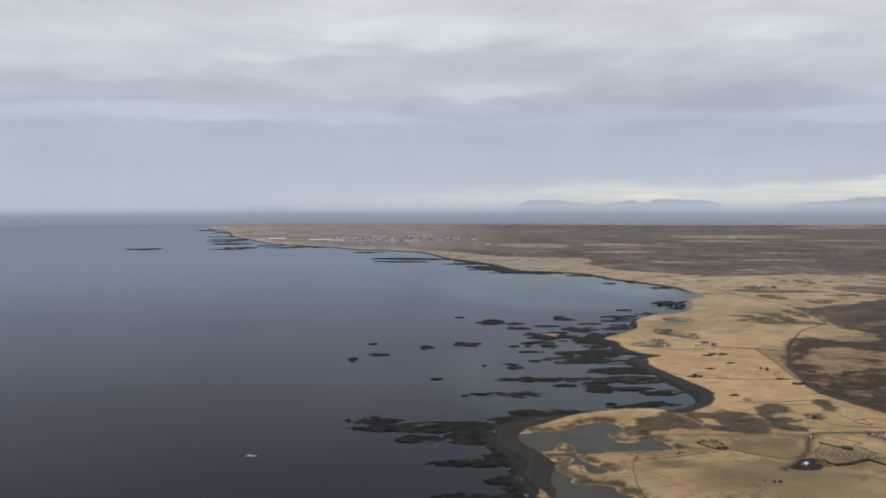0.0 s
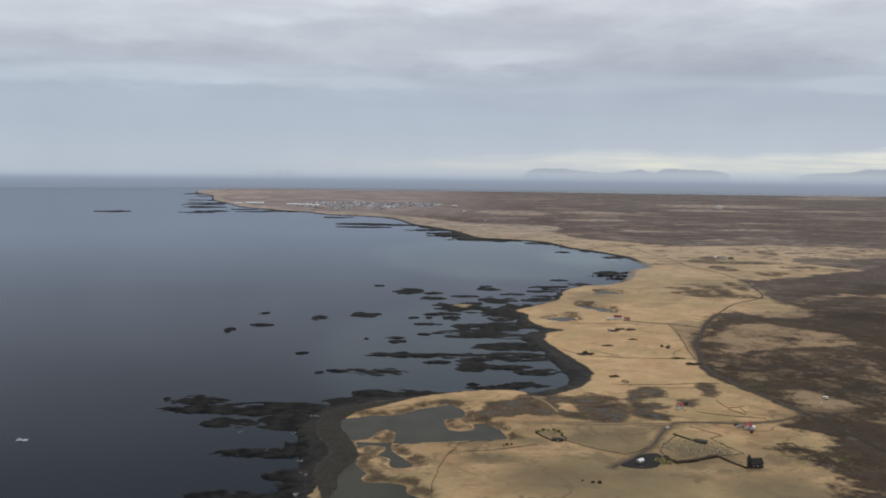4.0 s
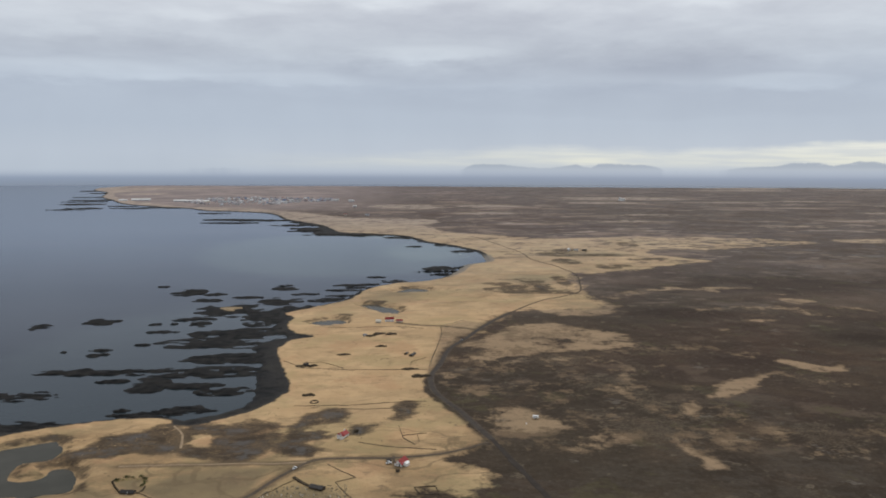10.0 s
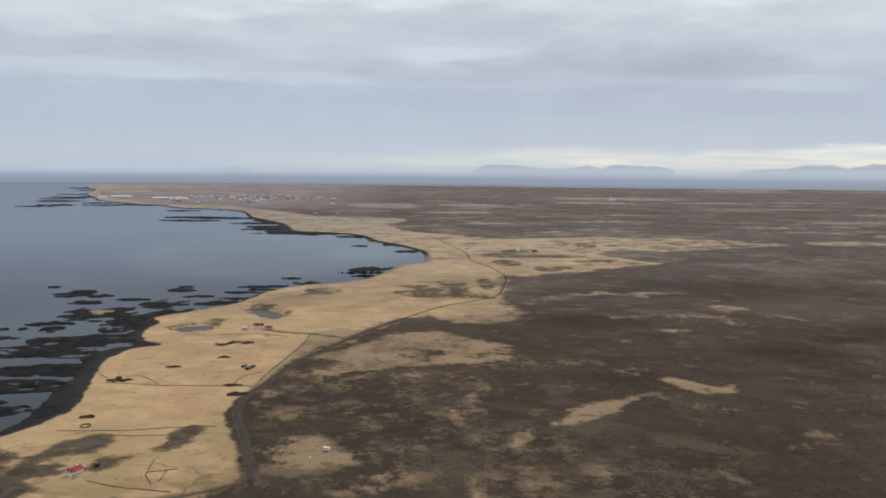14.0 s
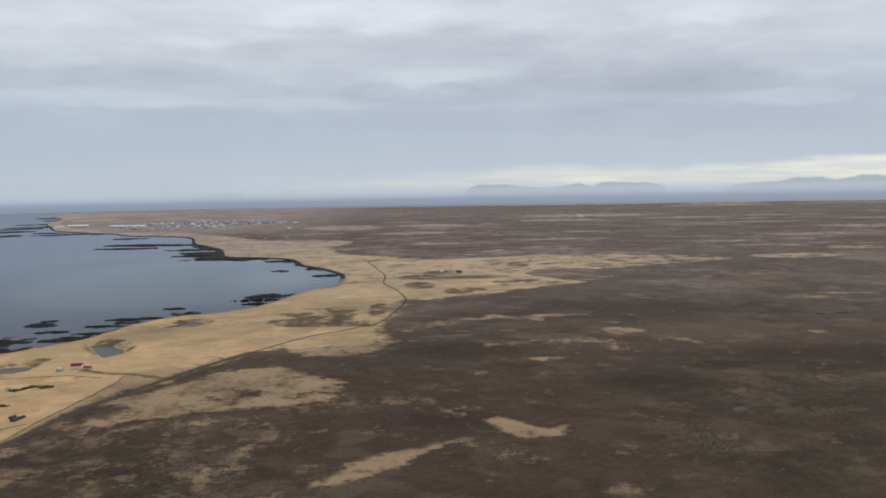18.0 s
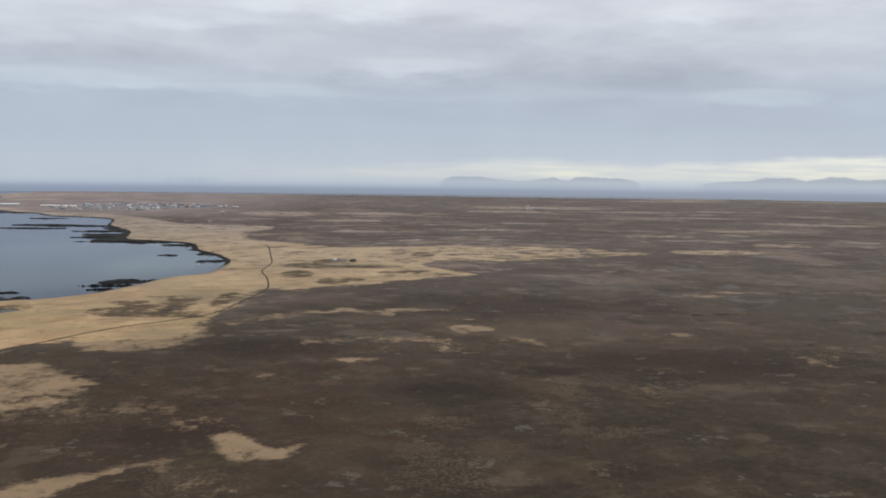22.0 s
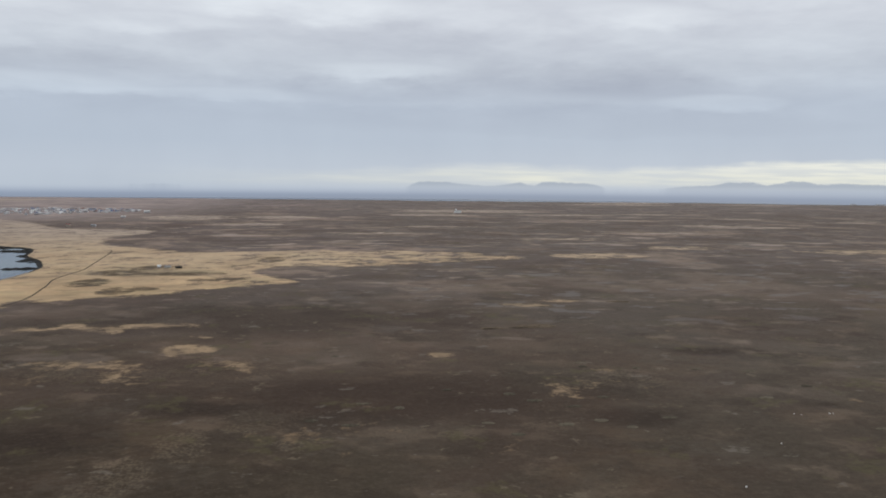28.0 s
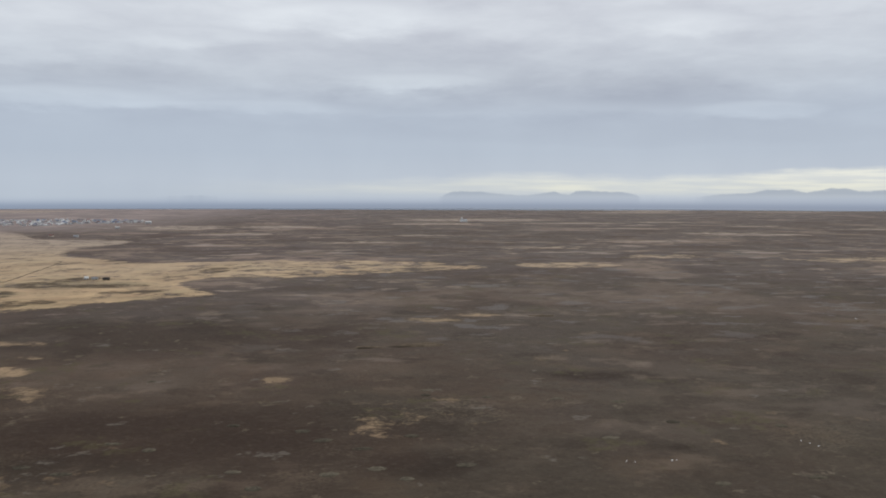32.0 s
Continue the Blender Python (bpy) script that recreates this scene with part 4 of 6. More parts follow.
def mesh_object(name, verts, faces, mat, parent=None):
    me = bpy.data.meshes.new(name)
    me.from_pydata(verts, [], faces)
    me.materials.append(mat)
    me.update()
    ob = new(name, me)
    ob.parent = parent
    return ob


def build_ground():
    rows = np.concatenate([np.linspace(-4700, 0, 14), np.linspace(60, 228, 10), 240 * (4900 / 240) ** np.linspace(0, 1, 600)])
    u = np.linspace(0, 1, 780)
    flank = np.linspace(1, 0.04, 16) ** 1.5
    xs, ys = [], []
    for y in rows:
        left, right = -0.60 * max(y, 240) - 45, 0.72 * max(y, 240) + 435
        xs.append(np.concatenate([left - flank * (5200 + left), left + u * (right - left), right + flank[::-1] * max(5400 - right, 300)]))
        ys.append(np.full(len(u) + 32, y))
    x, y = np.concatenate(xs), np.concatenate(ys)
    z, *covers = survey(x, y)
    w, h = len(u) + 32, len(rows)
    idx = np.arange(w * h).reshape(h, w)
    quads = np.stack([idx[:-1, :-1], idx[:-1, 1:], idx[1:, 1:], idx[1:, :-1]], -1).reshape(-1, 4)
    far = np.hypot(x - MID[0], y - MID[1]) > R_SHEET
    wet = z < -3.5
    quads = quads[~far[quads].any(1) & ~wet[quads].all(1)]
    used = np.unique(quads)
    remap = np.full(w * h, -1)
    remap[used] = np.arange(len(used))
    quads = remap[quads].astype(np.int32)
    me = bpy.data.meshes.new("ground")
    me.vertices.add(len(used))
    me.vertices.foreach_set("co", np.stack([x, y, z], 1)[used].astype(np.float32).ravel())
    me.loops.add(quads.size)
    me.loops.foreach_set("vertex_index", quads.ravel())
    me.polygons.add(len(quads))
    me.polygons.foreach_set("loop_start", np.arange(0, quads.size, 4, dtype=np.int32))
    me.polygons.foreach_set("use_smooth", np.ones(len(quads), bool))
    me.update(calc_edges=True)
    for name, values in zip(("grass", "shore", "field", "pale", "burnt", "barren", "bar", "meagre", "marsh", "verge"), covers):
        me.attributes.new(name, "FLOAT", "POINT").data.foreach_set("value", values[used].astype(np.float32))
    me.materials.append(GROUND)
    return tagged(new("ground", me), "low coastal land of bleached grass and dark lava heath", "ground", kind="structure")


build_ground()


def disc(name, mat, radius, z, rings, spokes):
    verts, faces = [(MID[0], MID[1], z)], []
    for k in range(1, rings + 1):
        r = radius * (k / rings) ** 2
        verts += [(MID[0] + r * math.cos(2 * math.pi * i / spokes), MID[1] + r * math.sin(2 * math.pi * i / spokes), z) for i in range(spokes)]
    for i in range(spokes):
        j = (i + 1) % spokes
        faces.append((0, 1 + i, 1 + j))
        for k in range(rings - 1):
            a = 1 + k * spokes
            faces.append((a + i, a + spokes + i, a + spokes + j, a + j))
    ob = mesh_object(name, verts, faces, mat)
    co = np.array(verts)
    shoal = np.maximum(in_ellipse(co[:, 0], co[:, 1], 152, 665, 52, 110), 0) / 70
    shoal = np.maximum(shoal, np.clip(in_ellipse(co[:, 0], co[:, 1], 95, 690, 110, 170) / 60, 0, 0.32))
    shoal = np.maximum(shoal, np.clip(in_ellipse(co[:, 0], co[:, 1], 84, 298, 14, 30) / 12, 0, 0.12))
    shoal = np.maximum(shoal, np.clip(in_ellipse(co[:, 0], co[:, 1], 132, 812, 30, 40) / 20, 0, 0.9))
    shoal = np.maximum(shoal, np.clip(in_ellipse(co[:, 0], co[:, 1], 58, 335, 60, 110) / 90, 0, 0.16))
    ob.data.attributes.new("shoal", "FLOAT", "POINT").data.foreach_set("value", np.clip(shoal, 0, 0.7).astype(np.float32))
    return ob


tagged(disc("sea", SEA, R_SHEET, 0.0, 130, 260), "calm grey sea under an overcast sky", "sea", kind="structure")


def hull(points):
    """The convex outline round some points."""
    pts = sorted(map(tuple, points))
    chains = []
    for run in (pts, pts[::-1]):
        chain = []
        for p in run:
            while len(chain) > 1 and (chain[-1][0] - chain[-2][0]) * (p[1] - chain[-2][1]) - (chain[-1][1] - chain[-2][1]) * (p[0] - chain[-2][0]) <= 0:
                chain.pop()
            chain.append(p)
        chains += chain[:-1]
    return np.array(chains)


def outline_sheet(name, outline, z, mat):
    return mesh_object(name, [(px, py, z) for px, py in outline], [tuple(range(len(outline)))], mat)


for k, p in enumerate(lagoons):
    c = p.mean(0)
    tagged(outline_sheet("lagoon", c + (hull(p) - c) * 1.02, 0.05 + 0.01 * k, POOL), "still brown-grey lagoon behind the shingle bar", "water", kind="structure")
for p in pools:
    c = p.mean(0)
    tagged(outline_sheet("pool", c + (p - c) * 1.15, 0.06, POOL), "shallow grey pool in the grass", "water", kind="structure")


# ---- things ----
def thing(name, x, y, turn, label, category, group="", z=None):
    ob = new(name)
    ob.empty_display_size = 0.5
    ob.matrix_world = pose(x, y, height(x, y) if z is None else z, 0, 0, turn)
    return tagged(ob, label, category, group)


def part(name, bm, mat, parent, label="", at=None):
    me = bpy.data.meshes.new(name)
    bm.to_mesh(me)
    bm.free()
    me.materials.append(mat)
    ob = new(name, me)
    ob.parent = parent
    if at is not None:
        ob.matrix_basis = at
    return tagged(ob, label)


def box(sx, sy, sz, x=0.0, y=0.0, z=0.0, bevel=0.0):
    """A block that stands on z."""
    bm = bmesh.new()
    bmesh.ops.create_cube(bm, size=1)
    for v in bm.verts:
        v.co = Vector((v.co.x * sx + x, v.co.y * sy + y, (v.co.z + 0.5) * sz + z))
    if bevel:
        bmesh.ops.bevel(bm, geom=bm.edges[:], offset=bevel, segments=2, affect="EDGES")
    return bm


def gabled(length, width, wall, rise, z=0.0):
    """Walls with a pointed gable at both ends, along x."""
    bm = bmesh.new()
    a, b = length / 2, width / 2
    ends = [[bm.verts.new((s * a, py, pz + z)) for py, pz in ((-b, 0), (b, 0), (b, wall), (0, wall + rise), (-b, wall))] for s in (-1, 1)]
    bm.faces.new(ends[0][::-1])
    bm.faces.new(ends[1])
    for i in range(5):
        j = (i + 1) % 5
        bm.faces.new((ends[0][i], ends[0][j], ends[1][j], ends[1][i]))
    bmesh.ops.recalc_face_normals(bm, faces=bm.faces[:])
    return bm


def roof_slabs(length, width, wall, rise, eave=0.18, thick=0.10):
    bm = bmesh.new()
    a, b = length / 2 + eave, width / 2
    slope = rise / b
    section = [(-b - eave, wall - eave * slope), (0, wall + rise), (b + eave, wall - eave * slope)]
    ring = [(y, z + 0.02) for y, z in section] + [(y, z + 0.02 + thick) for y, z in section[::-1]]
    ends = [[bm.verts.new((s * a, py, pz)) for py, pz in ring] for s in (-1, 1)]
    for i in range(6):
        j = (i + 1) % 6
        bm.faces.new((ends[0][i], ends[0][j], ends[1][j], ends[1][i]))
    for e in ends:
        bm.faces.new((e[0], e[1], e[4], e[5]))
        bm.faces.new((e[1], e[2], e[3], e[4]))
    bmesh.ops.recalc_face_normals(bm, faces=bm.faces[:])
    return bm


def window(parent, x, y, z, wide, tall, facing):
    w = part("window", box(wide, 0.06, tall, bevel=0.01), WHITE, parent, at=pose(x, y, z, 0, 0, facing))
    part("pane", box(wide * 0.78, 0.03, tall * 0.78, 0, -0.03, tall * 0.11), GLASS, w)


def house(name, x, y, turn, size, walls, roof, label, group="", windows=2, chimney=True, door=True, category="house"):
    length, width, wall, rise = size
    h = thing(name, x * U, y * U, turn, label, category, group)
    part("wall", gabled(length, width, wall + 0.3, rise, -0.3), walls, h)
    part("roof", roof_slabs(length, width, wall, rise), roof, h)
    part("footing", box(length + 0.12, width + 0.12, 0.5, z=-0.35), DRYSTONE, h)
    for side, facing in ((-1, 0), (1, 180)):
        for k in range(windows):
            window(h, length * ((k + 0.5) / windows - 0.5), side * (width / 2 + 0.01), wall * 0.42, 0.34, 0.46, facing)
    if windows:
        for side, facing in ((-1, 270), (1, 90)):
            window(h, side * (length / 2 + 0.01), width * 0.16, wall * 0.42, 0.34, 0.46, facing)
    if door:
        d = part("door", box(0.42, 0.06, 0.85, bevel=0.01), TARRED, h, at=pose(-length / 2 - 0.01, -width * 0.2, 0.12, 0, 0, 270))
        part("handle", box(0.05, 0.05, 0.03, 0.14, -0.04, 0.42), GREYROOF, d)
    if chimney:
        part("chimney", box(0.32, 0.32, 0.8, length * 0.2, 0, wall + rise - 0.25, bevel=0.02), walls, h)
    return h


# Roads, tracks and yard
def ribbon(name, points, width, lift, mat, label, category="road", cuts=8, frayed=0.15):
    line = spline(points, cuts=cuts) * U
    t = np.gradient(line, axis=0)
    t /= np.linalg.norm(t, axis=1)[:, None] + 1e-9
    side = np.stack([t[:, 1], -t[:, 0]], 1)
    offs = (-0.5, -0.36, 0.0, 0.36, 0.5)
    wob = 1 + frayed * value_noise(line[:, 0], line[:, 1], 7.0, 4.0)[:, None] * 2
    rows = [line + side * width * o * (wob if abs(o) == 0.5 else 1) for o in offs]
    allp = np.concatenate(rows)
    z = survey(allp[:, 0], allp[:, 1])[0].reshape(5, -1)
    crown = z.max(0) + lift
    n = len(line)
    verts = []
    for k, r in enumerate(rows):
        zz = z[k] - 0.12 if k in (0, 4) else crown
        verts += [(px, py, pz) for (px, py), pz in zip(r, zz)]
    faces = [(k * n + i, (k + 1) * n + i, (k + 1) * n + i + 1, k * n + i + 1) for k in range(4) for i in range(n - 1)]
    ob = mesh_object(name, verts, faces, mat)
    return tagged(ob, label, category, kind="structure")


ribbon("road_verge", MAIN_ROAD[5:15], 3.4, 0.04, GRAVEL, "dark gravel verge of the coast road", cuts=10, frayed=0.5)
ribbon("heath_road", MAIN_ROAD[:6], 2.3, 0.06, ASPHALT, "narrow worn road fading into the dark heath", cuts=10, frayed=0.8)
ribbon("road", MAIN_ROAD[14:], 1.35, 0.10, ASPHALT, "narrow grey road crossing the northern meadow", cuts=10, frayed=0.2)
ribbon("road", MAIN_ROAD[5:15], 2.6, 0.10, ASPHALT, "grey asphalt coast road winding between fields and heath", cuts=10, frayed=0.05)
for k, pts in enumerate(TRACKS):
    ribbon("track", pts, 1.5 if k == 0 else 1.0, 0.07, GRAVEL if k == 0 else PATHDUST if k in (1, 3) else GRAVEL, "pale trodden path across the meadow" if k in (1, 3) else "narrow dark farm track across dry grass", frayed=0.5)
YARD = [(89, 204.5), (93, 209), (97, 213), (101, 214), (102, 211), (100.5, 207), (98, 203.5), (94, 202.5)]


def yard(outline):
    ring = spline(outline, True, 6) * U
    c = ring.mean(0)
    ring = c + (ring - c) * 0.85
    pts = np.concatenate([[c], c + (ring - c) * 0.5, ring])
    z = survey(pts[:, 0], pts[:, 1])[0]
    n = len(ring)
    verts = [(px, py, pz + 0.09) for (px, py), pz in zip(pts, z)]
    faces = [(0, 1 + i, 1 + (i + 1) % n) for i in range(n)] + [(1 + i, 1 + n + i, 1 + n + (i + 1) % n, 1 + (i + 1) % n) for i in range(n)]
    tagged(mesh_object("yard", verts, faces, YARDSTONE), "dark gravel yard at the end of the track", "yard", kind="structure")


yard(YARD)


# Drystone walls and the fence
def stone_wall(points, label="low drystone wall of dark lichened lava", wide=0.22, tall=0.22, closed=False, mat=DRYSTONE):
    pts = list(points) + ([points[0]] if closed else [])
    line = spline(pts, cuts=1) * U
    fine = [line[0]]
    for a, b in zip(line[:-1], line[1:]):
        k = max(1, int(np.linalg.norm(b - a) / 0.9))
        fine += [a + (b - a) * i / k for i in range(1, k + 1)]
    line = np.array(fine)
    line = line + np.stack([value_noise(line[:, 0], line[:, 1], 3.0, 6.0), value_noise(line[:, 1], line[:, 0], 3.0, 7.0)], 1) * 0.5 + np.stack([value_noise(line[:, 0], line[:, 1], 19.0, 16.0), value_noise(line[:, 1], line[:, 0], 19.0, 17.0)], 1) * 3.0
    t = np.gradient(line, axis=0)
    t /= np.linalg.norm(t, axis=1)[:, None] + 1e-9
    side = np.stack([t[:, 1], -t[:, 0]], 1)
    z = survey(line[:, 0], line[:, 1])[0]
    tops = tall * (0.75 + 0.9 * value_noise(line[:, 0], line[:, 1], 2.2, 9.0))
    verts, n = [], len(line)
    for off, up in ((-0.5, -0.4), (-0.34, 1), (0.34, 1), (0.5, -0.4)):
        verts += [(px + sx * wide * off, py + sy * wide * off, pz + (h if up > 0 else up)) for (px, py), (sx, sy), pz, h in zip(line, side, z, tops)]
    faces = [(k * n + i, k * n + i + 1, (k + 1) * n + i + 1, (k + 1) * n + i) for k in range(3) for i in range(n - 1)]
    faces += [(0, n, 2 * n, 3 * n), (n - 1, 4 * n - 1, 3 * n - 1, 2 * n - 1)]
    return tagged(mesh_object("stone_wall", verts, faces, mat), label, "wall", "drystone walls")


# drawn broad and dark: the banks' shadow side is in width and colour
stone_wall([(102.6, 211.5), (102.4, 209.4), (104.1, 207.6), (108.3, 209.0), (114.5, 211.8)], "broad dark turf-topped wall round the old churchyard", 2.2, 0.7, mat=TURF)
stone_wall([(108.6, 227.2), (110.6, 224.6), (113.0, 221.8)], "broad dark turf-topped wall round the old churchyard", 1.3, 0.5, mat=TURF)
stone_wall([(114.4, 211.6), (116.4, 207.8), (118.4, 204.6)], "dark turf bank between churchyard and church", 1.3, 0.45, mat=TURF)
stone_wall([(131.5, 221), (135.5, 221), (136, 217.5), (132.5, 217.8)], "square pen of grey stones at the edge of the heath", 0.28, 0.28, True)
for w in ([(102.6, 211.5), (102.1, 215.2), (104.0, 219.3), (109.3, 226.6)], [(114.2, 234.6), (118, 230), (120.9, 227.0), (117.2, 224.5), (121.2, 214.6), (114.5, 211.8)],
          [(79.4, 222.4), (86.7, 215.5), (92.7, 212.4), (96.2, 214.2), (99.9, 217.4)], [(103.0, 277.3), (116.3, 276.5), (126.2, 277.8), (137, 278)],
          [(115, 273.8), (121, 272.6), (129, 272.4)], [(119.6, 247.5), (125.7, 244.1), (137, 240.6)], [(128.9, 257.9), (129.8, 249.0), (132.3, 244.3)], [(129.6, 250.5), (135.5, 251.7)], [(133, 246), (133.4, 251)],
          [(93.4, 326.1), (98.9, 320.1)], [(98.9, 317.1), (116.1, 312.5)], [(101.5, 323.7), (106.0, 323.5), (112.8, 314.9)], [(56.1, 213.1), (62, 214.4), (73, 219)],
          [(115, 313), (128, 313), (138, 311)], [(104, 378), (116, 376), (128, 377), (140, 372)],
          [(63, 224), (54, 219), (52, 213), (49, 203), (48, 194), (48, 185)], [(133, 315), (134, 322), (139, 326)]):
    stone_wall(w)


stone_wall([(107.9 + 1.0 * math.cos(k * 0.7), 280.2 + 1.2 * math.sin(k * 0.7)) for k in range(9)], "small round pen of grey stones in the meadow", 0.55, 0.45, True)


def fence(points, gap=2.4):
    line = spline(points, cuts=6) * U
    f = thing("fence", *line[0], 0, "post fence along the edge of the hayfield", "fence")
    along = np.r_[0, np.cumsum(np.linalg.norm(np.diff(line, axis=0), axis=1))]
    at = np.arange(0, along[-1], gap)
    px, py = np.interp(at, along, line[:, 0]), np.interp(at, along, line[:, 1])
    pz = survey(px, py)[0]
    o = f.matrix_world.translation
    first = None
    for k in range(len(at)):
        where = Matrix.Translation((px[k] - o.x, py[k] - o.y, pz[k] - o.z))
        if first is None:
            first = part("post", box(0.12, 0.12, 0.95, z=-0.25), POST, f, at=where)
        else:
            p = new("post", first.data)
            p.parent, p.matrix_basis = f, where
    verts, faces = [], []
    for level in (0.35, 0.6):
        for k in range(len(at)):
            b = len(verts)
            verts += [(px[k] - o.x, py[k] - o.y, pz[k] - o.z + level + e) for e in (-0.015, 0.015)]
            if k:
                faces.append((b - 2, b, b + 1, b - 1))
    mesh_object("wire", verts, faces, GREYROOF, f)


stone_wall([(138.8, 310), (140.8, 324.6), (143.2, 339), (146.5, 364.2), (147.1, 373.7)], "low drystone wall under the field fence", 0.26, 0.24)
fence([(138.8, 310), (140.8, 324.6), (143.2, 339), (146.5, 364.2), (147.1, 373.7), (157.1, 386.2)])


# Farms, church and sheds
a = house("farmhouse", 116.6, 251.4, 62, (3.6, 2.3, 1.1, 0.9), WHITE, RED, "white farmhouse with a red iron roof and twin front gables")
for k, side in enumerate((-0.95, 0.95)):
    g = part("front_gable", gabled(1.2, 1.0, 1.2, 0.6), WHITE, a, at=pose(-1.75, side * 0.60, 0, 0, 0, 0))
    part("gable_roof", roof_slabs(1.2, 1.0, 1.2, 0.6, 0.1), RED, g)
    part("gable_window", box(0.06, 0.32, 0.4, -0.62, 0, 0.7), GLASS, g)
house("farm_shed", 119.4, 254.6, 20, (1.3, 0.9, 0.6, 0.25), TURF, TURF, "low dark shed beside the farmhouse", windows=0, chimney=False, category="shed")
b = house("barn", 129.5, 233.4, 62, (4.5, 2.5, 0.8, 1.1), WHITE, RED, "long white barn with a bright red iron roof", windows=3, chimney=False, category="barn")
annex = part("annex", gabled(2.0, 1.3, 0.75, 0.35), WHITE, b, "white lean-to annex", at=pose(-0.2, -1.75, 0, 0, 0, 0))
part("annex_roof", roof_slabs(2.0, 1.3, 0.75, 0.35, 0.1), WHITE, annex)
house("farm_shed", 126.9, 235.0, 15, (1.3, 1.0, 0.6, 0.22), TARRED, TARRED, "small black shed beside the barn", windows=0, chimney=False, category="shed")
house("farm_shed", 128.7, 229.2, 40, (0.9, 0.7, 0.55, 0.2), TARRED, TURF, "small black hut below the barn", windows=0, chimney=False, category="shed")
house("white_cottage", 95.1, 207.2, 35, (2.3, 1.4, 0.9, 0.4), CREAM, WHITE, "small cottage with a white roof in the yard", windows=1, chimney=False)
church = house("church", 120.6, 205.3, 14, (4.3, 2.6, 1.6, 1.5), TARRED, TARRED, "black tarred timber church with a short steeple", windows=3, chimney=False, category="church")
tower = part("tower", box(1.0, 1.0, 3.5, z=0.0, bevel=0.03), TARRED, church, at=pose(-2.45, 0, 0))
spire = bmesh.new()
bmesh.ops.create_cone(spire, cap_ends=True, segments=4, radius1=0.72, radius2=0.05, depth=1.3)
part("spire", spire, TARRED, tower, at=pose(0, 0, 4.15, 0, 0, 45))
house("turf_house", 113.4, 221.5, -30, (4.2, 2.0, 0.6, 0.45), DRYSTONE, TARRED, "long low turf house against the churchyard wall", windows=0, chimney=False)
FARM_D = "buildings of the shore farm"
house("farmhouse", 127.3, 387.0, 4, (5.0, 2.4, 1.5, 1.0), WHITE, RED, "white farmhouse with a red roof by the shore meadow", FARM_D, 3)
house("byre", 123.0, 384.6, -8, (3.0, 1.8, 1.1, 0.7), CREAM, CREAM, "pale byre with a cream roof", FARM_D, 2, False, category="barn")
house("byre", 131.2, 385.4, -12, (3.6, 1.7, 1.0, 0.6), CREAM, RED, "low byre with a rusty red roof", FARM_D, 2, False, category="barn")
house("cottage", 101.4, 319.4, 12, (2.0, 1.3, 0.8, 0.6), TARRED, TARRED, "small black cottage among ruins above the cove", "", 1, True)
FARM_E = "old farm in the hayfield"
house("byre", 118.3, 360.6, 20, (1.6, 1.2, 0.8, 0.5), WHITE, GREYROOF, "small whitewashed byre among ruins", FARM_E, 1, False, category="barn")
house("sheep_house", 134.7, 330.0, 68, (5.4, 1.7, 0.45, 0.5), TURF, TARRED, "long dark sheep house roofed with black boards", "", 0, False, category="barn")
house("sheep_house", 132.7, 331.6, 68, (2.4, 1.2, 0.45, 0.4), TURF, TARRED, "small dark sheep house", "", 0, False, category="barn")
FARM_N = "farm on the northern meadow"
house("farmhouse", 260.4, 658.2, 12, (2.8, 2.0, 1.3, 0.9), WHITE, WHITE, "white farmhouse with a pale roof on the meadow", FARM_N, 2)
house("byre", 265.5, 656.0, -6, (4.5, 2.2, 1.1, 0.8), CREAM, GREYROOF, "grey-roofed byre on the meadow", FARM_N, 2, False, category="barn")
house("byre", 271.5, 655.0, 8, (5.0, 2.2, 1.0, 0.8), TARRED, TARRED, "black byre on the meadow", FARM_N, 0, False, category="barn")


def caravan(x, y, turn):
    c = thing("caravan", x * U, y * U, turn, "white caravan standing on a patch of dry grass", "caravan")
    part("body", box(2.2, 1.1, 0.95, z=0.25, bevel=0.14), WHITE, c)
    for k in (-0.7, 0.1):
        part("window", box(0.45, 0.04, 0.32, k, -0.555, 0.72), GLASS, c)
    part("door", box(0.35, 0.04, 0.75, 0.7, -0.555, 0.33), CREAM, c)
    for k in (-0.5, 0.5):
        w = bmesh.new()
        bmesh.ops.create_cone(w, cap_ends=True, segments=14, radius1=0.2, radius2=0.2, depth=0.14)
        part("wheel", w, TYRE, c, at=pose(0, k, 0.2, 90, 0, 0))
    part("drawbar", box(0.7, 0.07, 0.07, -1.42, 0, 0.3), GREYROOF, c)


caravan(162.6, 261.6, -14)


